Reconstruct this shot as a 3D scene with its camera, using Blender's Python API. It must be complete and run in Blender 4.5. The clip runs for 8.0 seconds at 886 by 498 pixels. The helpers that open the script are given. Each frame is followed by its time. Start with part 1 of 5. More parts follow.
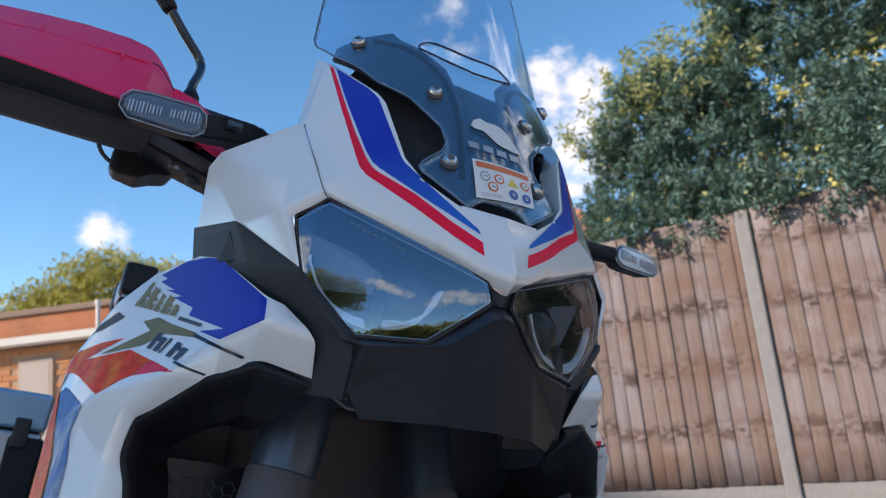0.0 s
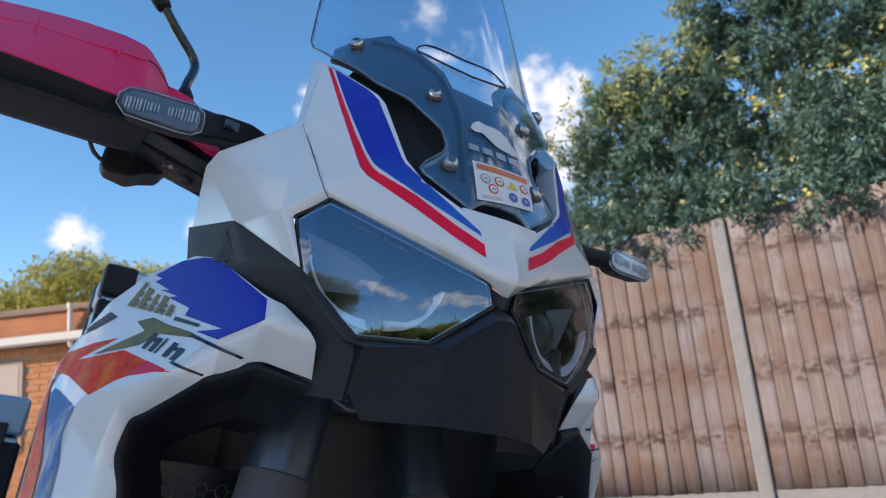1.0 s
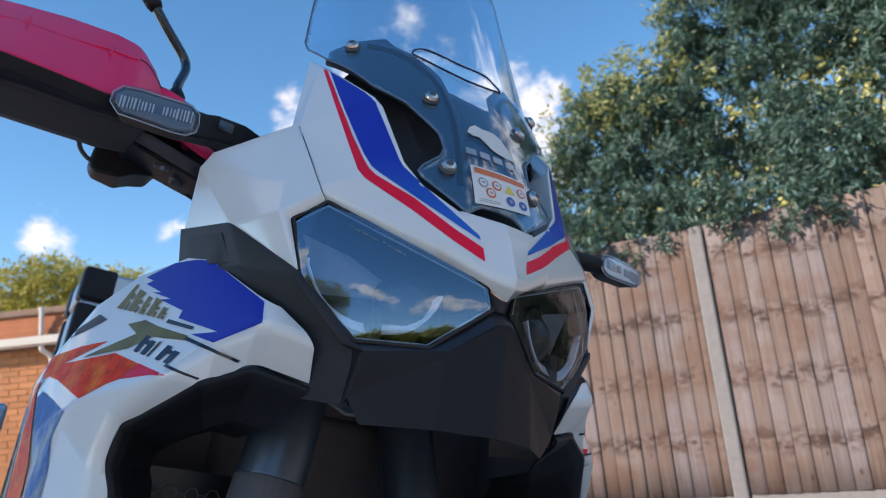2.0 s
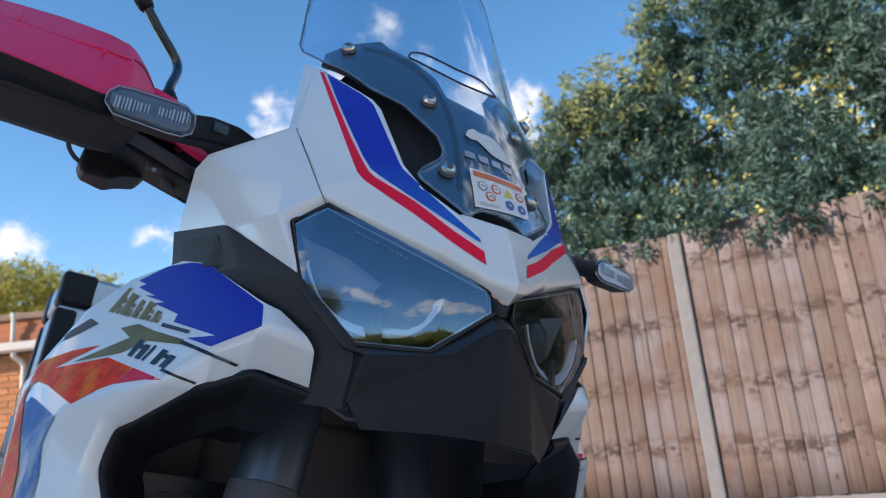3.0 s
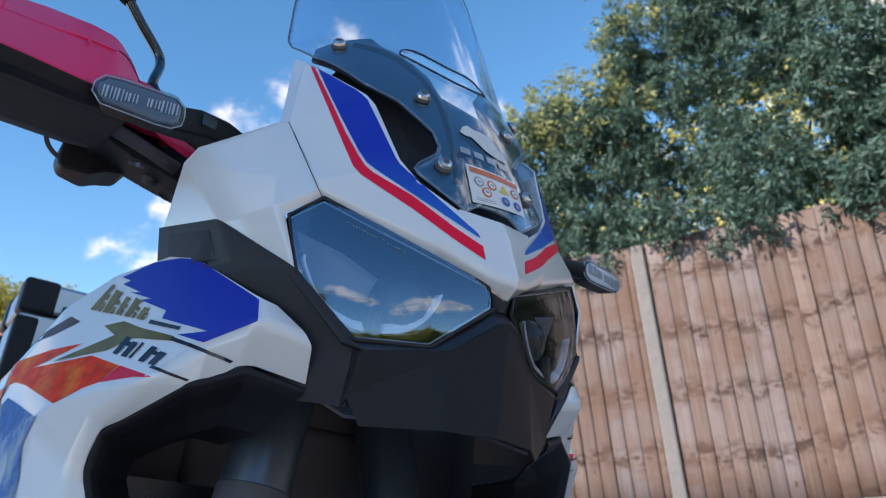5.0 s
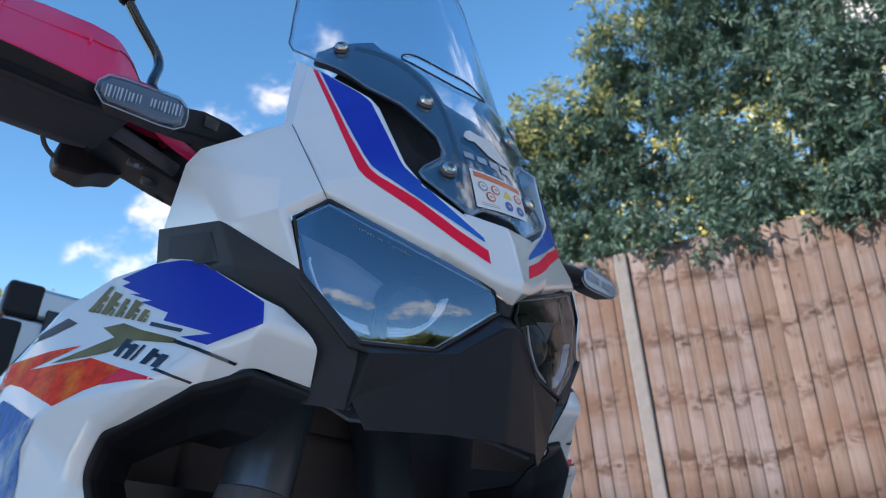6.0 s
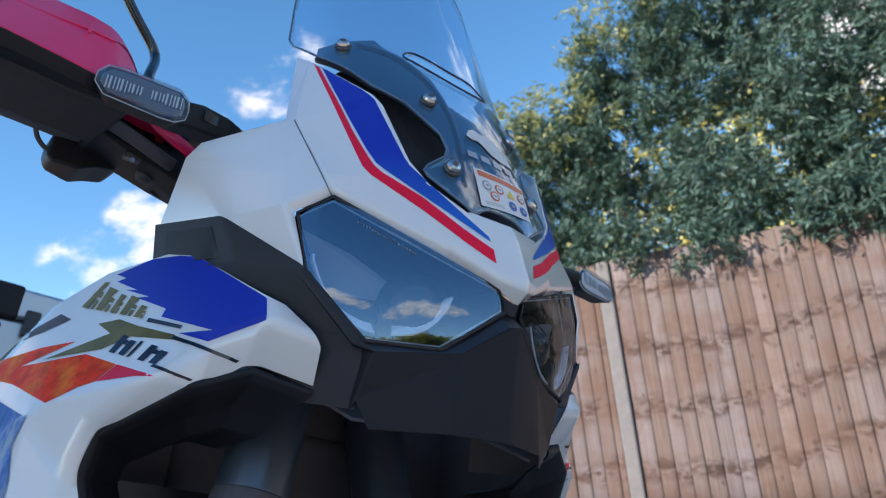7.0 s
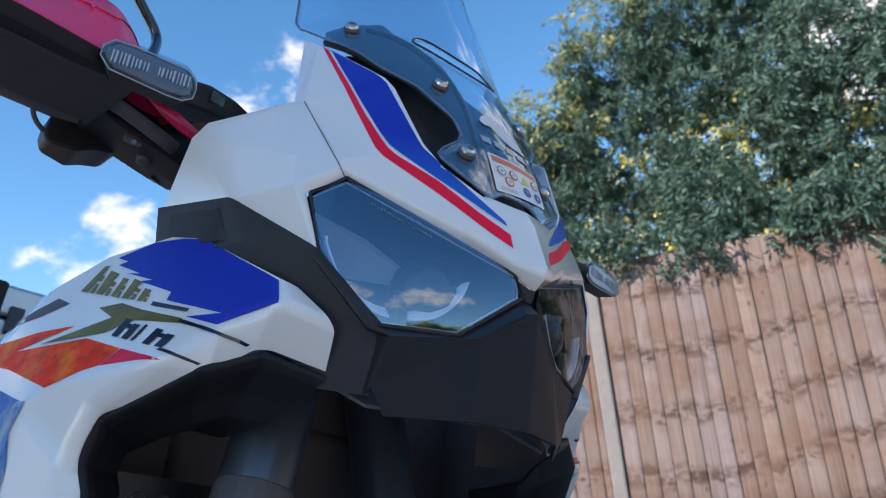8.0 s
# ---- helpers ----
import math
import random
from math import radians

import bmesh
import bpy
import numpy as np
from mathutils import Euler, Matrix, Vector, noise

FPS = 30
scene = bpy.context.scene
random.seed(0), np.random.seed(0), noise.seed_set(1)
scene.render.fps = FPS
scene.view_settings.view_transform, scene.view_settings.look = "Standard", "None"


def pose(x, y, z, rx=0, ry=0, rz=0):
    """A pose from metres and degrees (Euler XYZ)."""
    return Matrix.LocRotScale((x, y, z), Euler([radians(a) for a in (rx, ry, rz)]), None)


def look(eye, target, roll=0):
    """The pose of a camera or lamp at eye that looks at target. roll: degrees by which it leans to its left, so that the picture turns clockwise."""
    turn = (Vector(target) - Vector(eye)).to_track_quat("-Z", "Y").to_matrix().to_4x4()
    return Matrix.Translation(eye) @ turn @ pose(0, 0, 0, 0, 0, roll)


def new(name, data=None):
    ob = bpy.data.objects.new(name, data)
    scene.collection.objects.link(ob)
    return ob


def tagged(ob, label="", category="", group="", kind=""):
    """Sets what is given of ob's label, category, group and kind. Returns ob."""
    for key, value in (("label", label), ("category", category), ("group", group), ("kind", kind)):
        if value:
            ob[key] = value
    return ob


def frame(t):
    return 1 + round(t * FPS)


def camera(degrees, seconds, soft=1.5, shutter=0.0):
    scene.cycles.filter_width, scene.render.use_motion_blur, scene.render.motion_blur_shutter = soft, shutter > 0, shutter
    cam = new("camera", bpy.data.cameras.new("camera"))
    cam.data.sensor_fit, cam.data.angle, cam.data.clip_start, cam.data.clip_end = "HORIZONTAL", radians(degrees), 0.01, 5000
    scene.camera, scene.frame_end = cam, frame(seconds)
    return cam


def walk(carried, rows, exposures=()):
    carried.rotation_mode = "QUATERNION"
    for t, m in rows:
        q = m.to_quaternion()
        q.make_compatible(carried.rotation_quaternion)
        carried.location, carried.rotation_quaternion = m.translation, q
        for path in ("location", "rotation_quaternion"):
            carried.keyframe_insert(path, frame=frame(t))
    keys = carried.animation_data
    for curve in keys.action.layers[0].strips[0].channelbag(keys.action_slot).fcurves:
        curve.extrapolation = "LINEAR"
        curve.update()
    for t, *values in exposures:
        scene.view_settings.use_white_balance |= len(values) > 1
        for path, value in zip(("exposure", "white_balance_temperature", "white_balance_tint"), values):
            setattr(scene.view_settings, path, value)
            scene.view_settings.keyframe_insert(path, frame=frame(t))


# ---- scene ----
cam = camera(59.48, 8.0, soft=1.1)
cam.data.dof.use_dof, cam.data.dof.focus_distance, cam.data.dof.aperture_fstop = True, 0.74, 10.5
PATH = [
    (0, 0.0800, -0.0104, 0.8281, 103.079, 5.709, 6.825),
    (0.5, 0.0676, -0.0106, 0.8275, 103.212, 5.639, 5.895),
    (1, 0.0559, -0.0117, 0.8262, 103.356, 5.580, 4.967),
    (1.5, 0.0464, -0.0113, 0.8264, 103.483, 5.559, 4.056),
    (3, 0.0126, -0.0069, 0.8264, 103.957, 5.797, 1.482),
    (3.5, 0.0070, -0.0036, 0.8233, 104.109, 5.957, 0.710),
    (4, -0.0000, -0.0000, 0.8200, 104.266, 6.079, -0.000),
    (4.5, -0.0117, 0.0038, 0.8171, 104.434, 6.215, -0.712),
    (6, -0.0463, 0.0079, 0.8154, 105.002, 6.170, -2.900),
    (6.5, -0.0571, 0.0108, 0.8151, 105.157, 5.976, -3.737),
    (7, -0.0697, 0.0187, 0.8120, 105.360, 5.834, -4.592),
    (7.5, -0.0833, 0.0301, 0.8054, 105.589, 5.745, -5.397),
    (8, -0.0991, 0.0443, 0.8001, 105.744, 5.603, -6.070),
]
walk(cam, [(t, pose(*p)) for t, *p in PATH], exposures=[(0, 1.06, 7350, 19), (8, 1.22, 7050, 18)])

# ---- world and sun ----
SUN_EL, SUN_AZ = 31.0, 208.0          # height, and compass angle of the sun counted from +x towards +y


def direction(az, el):
    a, e = radians(az), radians(el)
    return Vector((math.cos(e) * math.cos(a), math.cos(e) * math.sin(a), math.sin(e)))


world = bpy.data.worlds.new("sky")
scene.world = world
world.use_nodes = True
wn, wl = world.node_tree.nodes, world.node_tree.links
wn.clear()
sky = wn.new("ShaderNodeTexSky")
sky.sky_type = "NISHITA"
sky.sun_disc = False
sky.sun_elevation = radians(SUN_EL)
sky.sun_rotation = radians(90 - SUN_AZ)
sky.altitude = 900
sky.air_density, sky.dust_density, sky.ozone_density = 0.95, 0.0, 1.2
tc = wn.new("ShaderNodeTexCoord")
flat = wn.new("ShaderNodeMapping")
flat.inputs["Scale"].default_value = (1.0, 1.0, 1.4)
wl.new(tc.outputs["Generated"], flat.inputs["Vector"])
cloud_noise = wn.new("ShaderNodeTexNoise")
cloud_noise.inputs["Scale"].default_value = 17.0
cloud_noise.inputs["Detail"].default_value = 10.0
cloud_noise.inputs["Roughness"].default_value = 0.6
cloud_noise.inputs["Distortion"].default_value = 0.15
wl.new(flat.outputs[0], cloud_noise.inputs["Vector"])
# fair-weather clouds: soft round heaps, their edges torn by the noise
CLOUDS = [(119.5, 15.4, 2.2, 0.5), (109.5, 15.4, 2.7, 0.6), (105.6, 18.0, 2.6, 0.72), (101.6, 23.4, 2.8, 0.62), (96.5, 27.6, 2.8, 0.5), (85.5, 22.0, 4.4, 0.85), (84.0, 18.5, 4.0, 0.8), (92.5, 28.8, 3.2, 0.45),
          (51.0, 25.0, 6.0, 1.0), (40.0, 34.0, 12.0, 0.9), (150.0, 24.0, 10.0, 0.8), (-74.0, 15.0, 1.7, 0.7), (-72.0, 15.5, 2.2, 0.85), (-70.0, 16.0, 2.5, 0.9), (-68.0, 16.6, 2.7, 0.95),
          (-66.0, 16.2, 2.8, 0.95), (-64.0, 16.7, 2.9, 1.0), (-62.0, 16.2, 2.7, 0.95), (-60.0, 16.0, 2.4, 0.9), (-58.0, 15.3, 2.0, 0.8), (-56.0, 15.0, 1.6, 0.7),
          (-78.5, 18.4, 1.9, 0.72), (-80.5, 19.6, 2.1, 0.75), (-82.5, 20.6, 2.2, 0.78), (-84.5, 21.8, 2.1, 0.75), (-86.5, 22.8, 1.8, 0.7), (-30.0, 22.0, 11.0, 0.9),
          (-120.0, 28.0, 12.0, 0.9), (200.0, 30.0, 14.0, 0.8), (0.0, 40.0, 13.0, 0.8)]
total = None
for az, el, wide, amount in CLOUDS:
    dot = wn.new("ShaderNodeVectorMath")
    dot.operation = "DOT_PRODUCT"
    dot.inputs[1].default_value = direction(az, el)
    wl.new(tc.outputs["Generated"], dot.inputs[0])
    ramp = wn.new("ShaderNodeMapRange")
    ramp.interpolation_type = "SMOOTHSTEP"
    ramp.inputs["From Min"].default_value = math.cos(radians(wide * 1.3))
    ramp.inputs["From Max"].default_value = 1.0
    ramp.inputs["To Max"].default_value = amount
    wl.new(dot.outputs["Value"], ramp.inputs["Value"])
    if total is None:
        total = ramp.outputs["Result"]
    else:
        top = wn.new("ShaderNodeMath")
        top.operation = "MAXIMUM"
        wl.new(total, top.inputs[0])
        wl.new(ramp.outputs["Result"], top.inputs[1])
        total = top.outputs[0]
tear = wn.new("ShaderNodeMath")
tear.operation = "MULTIPLY_ADD"
tear.inputs[1].default_value = 3.4
tear.inputs[2].default_value = -1.9
wl.new(cloud_noise.outputs["Fac"], tear.inputs[0])
heap = wn.new("ShaderNodeMath")
heap.operation = "ADD"
wl.new(tear.outputs[0], heap.inputs[0])
wl.new(total, heap.inputs[1])
near = wn.new("ShaderNodeMapRange")
near.interpolation_type = "SMOOTHSTEP"
near.inputs["From Max"].default_value = 0.35
wl.new(total, near.inputs["Value"])
cover = wn.new("ShaderNodeMapRange")
cover.interpolation_type = "SMOOTHSTEP"
cover.inputs["From Min"].default_value = 0.0
cover.inputs["From Max"].default_value = 1.05
cover.inputs["To Max"].default_value = 0.95
wl.new(heap.outputs[0], cover.inputs["Value"])
gate = wn.new("ShaderNodeMath")
gate.operation = "MULTIPLY"
wl.new(cover.outputs["Result"], gate.inputs[0])
wl.new(near.outputs["Result"], gate.inputs[1])
deep = wn.new("ShaderNodeHueSaturation")
deep.inputs["Hue"].default_value = 0.494
deep.inputs["Saturation"].default_value = 1.30
deep.inputs["Value"].default_value = 0.82
wl.new(sky.outputs["Color"], deep.inputs["Color"])
tint = wn.new("ShaderNodeMix")
tint.data_type = "RGBA"
tint.inputs["B"].default_value = (4.0, 4.1, 4.25, 1)
wl.new(gate.outputs[0], tint.inputs["Factor"])
wl.new(deep.outputs["Color"], tint.inputs["A"])
back = wn.new("ShaderNodeBackground")
back.inputs["Strength"].default_value = 0.15
wl.new(tint.outputs["Result"], back.inputs["Color"])
wout = wn.new("ShaderNodeOutputWorld")
wl.new(back.outputs[0], wout.inputs["Surface"])

sun = new("sun", bpy.data.lights.new("sun", "SUN"))
sun.data.energy, sun.data.angle, sun.data.color = 3.0, radians(1.2), (1.0, 0.93, 0.82)
sun.matrix_world = look(direction(SUN_AZ, SUN_EL) * 40, (0, 0, 0))


# ---- materials ----
def material(name, color, rough=0.5, metal=0.0, vary=0.0, scale=30.0, bump=0.0, bump_scale=200.0, coat=0.0, spec=0.5, stain=None, stain_scale=4.0, stain_amount=0.3, stretch=(1, 1, 1), per_object=0.0):
    m = bpy.data.materials.new(name)
    m.use_nodes = True
    n, l = m.node_tree.nodes, m.node_tree.links
    b = n["Principled BSDF"]
    b.inputs["Base Color"].default_value = (*color, 1)
    b.inputs["Roughness"].default_value = rough
    b.inputs["Metallic"].default_value = metal
    b.inputs["Coat Weight"].default_value = coat
    b.inputs["Specular IOR Level"].default_value = spec
    b.inputs["Coat Roughness"].default_value = 0.04
    co = n.new("ShaderNodeTexCoord")
    mp = n.new("ShaderNodeMapping")
    mp.inputs["Scale"].default_value = stretch
    l.new(co.outputs["Object"], mp.inputs["Vector"])
    last = None
    if vary or stain or per_object:
        mix = n.new("ShaderNodeMix")
        mix.data_type, mix.blend_type = "RGBA", "MULTIPLY"
        mix.inputs["Factor"].default_value = 1.0
        mix.inputs["A"].default_value = (*color, 1)
        t = n.new("ShaderNodeTexNoise")
        t.inputs["Scale"].default_value = scale
        t.inputs["Detail"].default_value = 6
        l.new(mp.outputs[0], t.inputs["Vector"])
        r = n.new("ShaderNodeMapRange")
        r.inputs["To Min"].default_value, r.inputs["To Max"].default_value = 1 - vary, 1 + vary
        l.new(t.outputs["Fac"], r.inputs["Value"])
        l.new(r.outputs[0], mix.inputs["B"])
        last = mix.outputs["Result"]
        if stain:
            s = n.new("ShaderNodeTexNoise")
            s.inputs["Scale"].default_value = stain_scale
            s.inputs["Detail"].default_value = 8
            s.inputs["Roughness"].default_value = 0.65
            l.new(mp.outputs[0], s.inputs["Vector"])
            sr = n.new("ShaderNodeMapRange")
            sr.inputs["From Min"].default_value, sr.inputs["From Max"].default_value = 0.48, 0.72
            sr.inputs["To Max"].default_value = stain_amount
            l.new(s.outputs["Fac"], sr.inputs["Value"])
            sm = n.new("ShaderNodeMix")
            sm.data_type = "RGBA"
            sm.inputs["B"].default_value = (*stain, 1)
            l.new(sr.outputs[0], sm.inputs["Factor"])
            l.new(last, sm.inputs["A"])
            last = sm.outputs["Result"]
        if per_object:
            oi = n.new("ShaderNodeObjectInfo")
            hv = n.new("ShaderNodeHueSaturation")
            vr = n.new("ShaderNodeMapRange")
            vr.inputs["To Min"].default_value, vr.inputs["To Max"].default_value = 1 - per_object, 1 + per_object
            l.new(oi.outputs["Random"], vr.inputs["Value"])
            l.new(vr.outputs[0], hv.inputs["Value"])
            l.new(last, hv.inputs["Color"])
            last = hv.outputs["Color"]
        l.new(last, b.inputs["Base Color"])
    if bump:
        t2 = n.new("ShaderNodeTexNoise")
        t2.inputs["Scale"].default_value = bump_scale
        t2.inputs["Detail"].default_value = 4
        l.new(mp.outputs[0], t2.inputs["Vector"])
        bp = n.new("ShaderNodeBump")
        bp.inputs["Strength"].default_value = bump
        bp.inputs["Distance"].default_value = 0.002
        l.new(t2.outputs["Fac"], bp.inputs["Height"])
        l.new(bp.outputs[0], b.inputs["Normal"])
    return m


white_paint = material("white_gloss_paint", (0.80, 0.79, 0.78), 0.2, vary=0.02, scale=12, coat=0.9)
blue_film = material("blue_vinyl", (0.012, 0.042, 0.42), 0.3, vary=0.06, scale=8, spec=0.22)


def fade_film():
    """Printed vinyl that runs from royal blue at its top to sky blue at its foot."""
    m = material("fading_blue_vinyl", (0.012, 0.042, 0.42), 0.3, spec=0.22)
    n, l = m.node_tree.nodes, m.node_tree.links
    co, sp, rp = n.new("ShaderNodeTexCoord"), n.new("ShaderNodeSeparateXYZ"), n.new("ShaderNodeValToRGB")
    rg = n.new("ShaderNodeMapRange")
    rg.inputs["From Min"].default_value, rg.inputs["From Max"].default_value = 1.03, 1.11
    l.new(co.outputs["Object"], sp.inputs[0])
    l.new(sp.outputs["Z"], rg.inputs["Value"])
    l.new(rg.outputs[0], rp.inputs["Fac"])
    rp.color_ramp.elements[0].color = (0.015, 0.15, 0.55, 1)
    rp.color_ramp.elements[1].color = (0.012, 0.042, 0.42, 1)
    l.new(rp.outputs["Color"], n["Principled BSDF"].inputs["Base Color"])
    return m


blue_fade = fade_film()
red_film = material("red_vinyl", (0.98, 0.020, 0.060), 0.32, vary=0.06, scale=8, spec=0.12)
orange_film = material("orange_red_vinyl", (0.92, 0.045, 0.008), 0.4, vary=0.6, scale=70, spec=0.1, stain=(0.95, 0.25, 0.015), stain_scale=38, stain_amount=0.85)
sky_film = material("mottled_blue_vinyl", (0.025, 0.14, 0.42), 0.4, vary=0.7, scale=110, spec=0.1, stain=(0.62, 0.68, 0.64), stain_scale=27, stain_amount=0.95, stretch=(1, 1, 0.45))
gold_film = material("dark_gold_vinyl", (0.24, 0.165, 0.045), 0.35, metal=0.5, vary=0.6, scale=30)
navy_film = material("navy_vinyl", (0.006, 0.009, 0.025), 0.3, vary=0.1)
matte_black = material("textured_black_plastic", (0.0155, 0.0148, 0.018), 0.45, spec=0.22, vary=0.15, scale=20, bump=0.25, bump_scale=1400)
lamp_black = material("lamp_black", (0.004, 0.004, 0.005), 0.85, spec=0.05, vary=0.2)
satin_black = material("satin_black_plastic", (0.026, 0.0265, 0.031), 0.5, spec=0.3, vary=0.15, bump=0.2, bump_scale=1400)
deep_black = material("unlit_black_plastic", (0.05, 0.048, 0.053), 0.8, spec=0.1, vary=0.2)
dark_black = material("dark_black_plastic", (0.105, 0.102, 0.115), 0.6, spec=0.25, vary=0.2)
gloss_black = material("gloss_black_plastic", (0.008, 0.009, 0.011), 0.15, vary=0.1, coat=0.5)
pink_red = material("red_moulded_plastic", (0.98, 0.028, 0.125), 0.22, spec=0.35, vary=0.05, scale=15, bump=0.1, bump_scale=900)
steel = material("steel", (0.55, 0.54, 0.52), 0.25, 1.0, vary=0.1)
dark_steel = material("dark_steel", (0.05, 0.05, 0.055), 0.35, 0.8, vary=0.1)
# side case lid: aluminium with the sky's blue reflection put into its colour
sky_tinted_lid = material("sky_reflection_lid", (0.30, 0.44, 0.58), 0.32, 0.6, vary=0.05)
alu = material("brushed_aluminium", (0.5, 0.51, 0.53), 0.35, 0.9, vary=0.06, scale=60, stretch=(1, 1, 8))
fork_paint = material("fork_coating", (0.10, 0.13, 0.17), 0.35, 0.6, vary=0.1)
light_guide = material("light_guide", (0.8, 0.82, 0.85), 0.15, vary=0.05, coat=0.5)
label_paper = material("label_film", (0.78, 0.76, 0.74), 0.35, vary=0.04)
label_orange = material("label_orange", (0.75, 0.16, 0.05), 0.35, vary=0.05)
label_yellow = material("label_yellow", (0.75, 0.55, 0.05), 0.35, vary=0.05)
label_blue = material("label_blue", (0.04, 0.12, 0.4), 0.35, vary=0.05)
label_grey = material("label_grey", (0.35, 0.36, 0.38), 0.35, vary=0.05)
concrete = material("concrete", (0.22, 0.217, 0.222), 0.9, vary=0.22, scale=25, bump=0.5, bump_scale=120, stain=(0.3, 0.28, 0.25), stain_scale=3)


def wood_material():
    """Sawn softwood: long grain, knots, grey weathering and damp stains; each board has its own piece of the pattern."""
    m = bpy.data.materials.new("weathered_softwood")
    m.use_nodes = True
    n, l = m.node_tree.nodes, m.node_tree.links
    b = n["Principled BSDF"]
    b.inputs["Roughness"].default_value = 0.8

    def node(kind, **inputs):
        q = n.new(kind)
        for k, v in inputs.items():
            q.inputs[k.replace("_", " ")].default_value = v
        return q
    co, oi, geo = n.new("ShaderNodeTexCoord"), n.new("ShaderNodeObjectInfo"), n.new("ShaderNodeNewGeometry")
    cb = n.new("ShaderNodeCombineXYZ")
    mul = n.new("ShaderNodeMath")
    mul.operation = "MULTIPLY"
    mul.inputs[1].default_value = 61.0
    l.new(oi.outputs["Random"], mul.inputs[0])
    for k in range(3):
        l.new(mul.outputs[0], cb.inputs[k])
    add = n.new("ShaderNodeVectorMath")
    l.new(co.outputs["Object"], add.inputs[0])
    l.new(cb.outputs[0], add.inputs[1])

    def mapped(src, scale):
        q = node("ShaderNodeMapping")
        q.inputs["Scale"].default_value = scale
        l.new(src, q.inputs["Vector"])
        return q.outputs[0]

    def ramp(src, stops):
        q = n.new("ShaderNodeValToRGB")
        while len(q.color_ramp.elements) < len(stops):
            q.color_ramp.elements.new(0.5)
        for e, (p, c) in zip(q.color_ramp.elements, stops):
            e.position, e.color = p, (*c, 1)
        l.new(src, q.inputs["Fac"])
        return q.outputs["Color"]

    def blend(a, c, fac, mode="MIX"):
        q = n.new("ShaderNodeMix")
        q.data_type, q.blend_type = "RGBA", mode
        for src, name in ((fac, "Factor"), (a, "A"), (c, "B")):
            if isinstance(src, (int, float)):
                q.inputs[name].default_value = src
            elif isinstance(src, tuple):
                q.inputs[name].default_value = (*src, 1)
            else:
                l.new(src, q.inputs[name])
        return q.outputs["Result"]
    grain = node("ShaderNodeTexNoise", Scale=1.0, Detail=6.0, Roughness=0.6)
    l.new(mapped(add.outputs[0], (70, 70, 2.4)), grain.inputs["Vector"])
    col = ramp(grain.outputs["Fac"], [(0.25, (0.118, 0.092, 0.085)), (0.5, (0.186, 0.152, 0.147)), (0.75, (0.25, 0.212, 0.208))])
    grey = node("ShaderNodeTexNoise", Scale=1.0, Detail=4.0)
    l.new(mapped(add.outputs[0], (9, 9, 1.1)), grey.inputs["Vector"])
    col = blend(col, (0.232, 0.204, 0.212), ramp(grey.outputs["Fac"], [(0.42, (0, 0, 0)), (0.7, (0.75, 0.75, 0.75))]))
    own = ramp(oi.outputs["Random"], [(0.0, (0.80, 0.72, 0.66)), (0.3, (1.02, 0.93, 0.84)), (0.55, (0.92, 0.95, 1.0)), (0.8, (1.10, 1.10, 1.12)), (1.0, (1.14, 1.02, 0.90))])
    col = blend(col, own, 1.0, "MULTIPLY")

    def calc(op, a, v=0.0, c=None):
        q = n.new("ShaderNodeMath")
        q.operation = op
        for k, src in enumerate((a, v, c)):
            if src is None:
                continue
            if isinstance(src, (int, float)):
                q.inputs[k].default_value = src
            else:
                l.new(src, q.inputs[k])
        return q.outputs[0]
    # whorls of branches: the boards come from few trunks, so their knots stand in rows, shifted a little from board to board
    sep = n.new("ShaderNodeSeparateXYZ")
    l.new(geo.outputs["Position"], sep.inputs[0])
    drift = node("ShaderNodeTexNoise", Scale=1.0, Detail=1.0)
    l.new(mapped(geo.outputs["Position"], (0.8, 0.8, 0.2)), drift.inputs["Vector"])
    level = calc("ADD", calc("MULTIPLY_ADD", drift.outputs["Fac"], 0.55, sep.outputs["Z"]), calc("MULTIPLY", oi.outputs["Random"], 0.07))
    away = calc("ABSOLUTE", calc("SUBTRACT", calc("FRACT", calc("MULTIPLY", level, 2.6)), 0.5))
    row = ramp(away, [(0.05, (1, 1, 1)), (0.15, (0, 0, 0))])
    halo = ramp(away, [(0.05, (1, 1, 1)), (0.24, (0, 0, 0))])
    patch_noise = node("ShaderNodeTexNoise", Scale=1.0, Detail=5.0, Roughness=0.6, Distortion=0.6)
    l.new(mapped(add.outputs[0], (9, 9, 14)), patch_noise.inputs["Vector"])
    stain = blend(halo, ramp(patch_noise.outputs["Fac"], [(0.43, (0, 0, 0)), (0.58, (1, 1, 1))]), 1.0, "MULTIPLY")
    col = blend(col, (0.056, 0.033, 0.028), stain)
    knot = node("ShaderNodeTexVoronoi", Scale=1.0, Randomness=1.0)
    l.new(mapped(add.outputs[0], (15, 15, 24)), knot.inputs["Vector"])
    eye = ramp(knot.outputs["Distance"], [(0.16, (1, 1, 1)), (0.46, (0, 0, 0))])
    col = blend(col, (0.055, 0.030, 0.024), blend(eye, row, 1.0, "MULTIPLY"))
    # single knots between the rows
    lone = node("ShaderNodeTexVoronoi", Scale=1.0, Randomness=1.0)
    l.new(mapped(add.outputs[0], (11, 11, 5.5)), lone.inputs["Vector"])
    col = blend(col, (0.085, 0.048, 0.036), ramp(lone.outputs["Distance"], [(0.07, (0.85, 0.85, 0.85)), (0.13, (0, 0, 0))]))
    # broad damp stains that run over several boards
    damp = node("ShaderNodeTexNoise", Scale=1.0, Detail=7.0, Roughness=0.65)
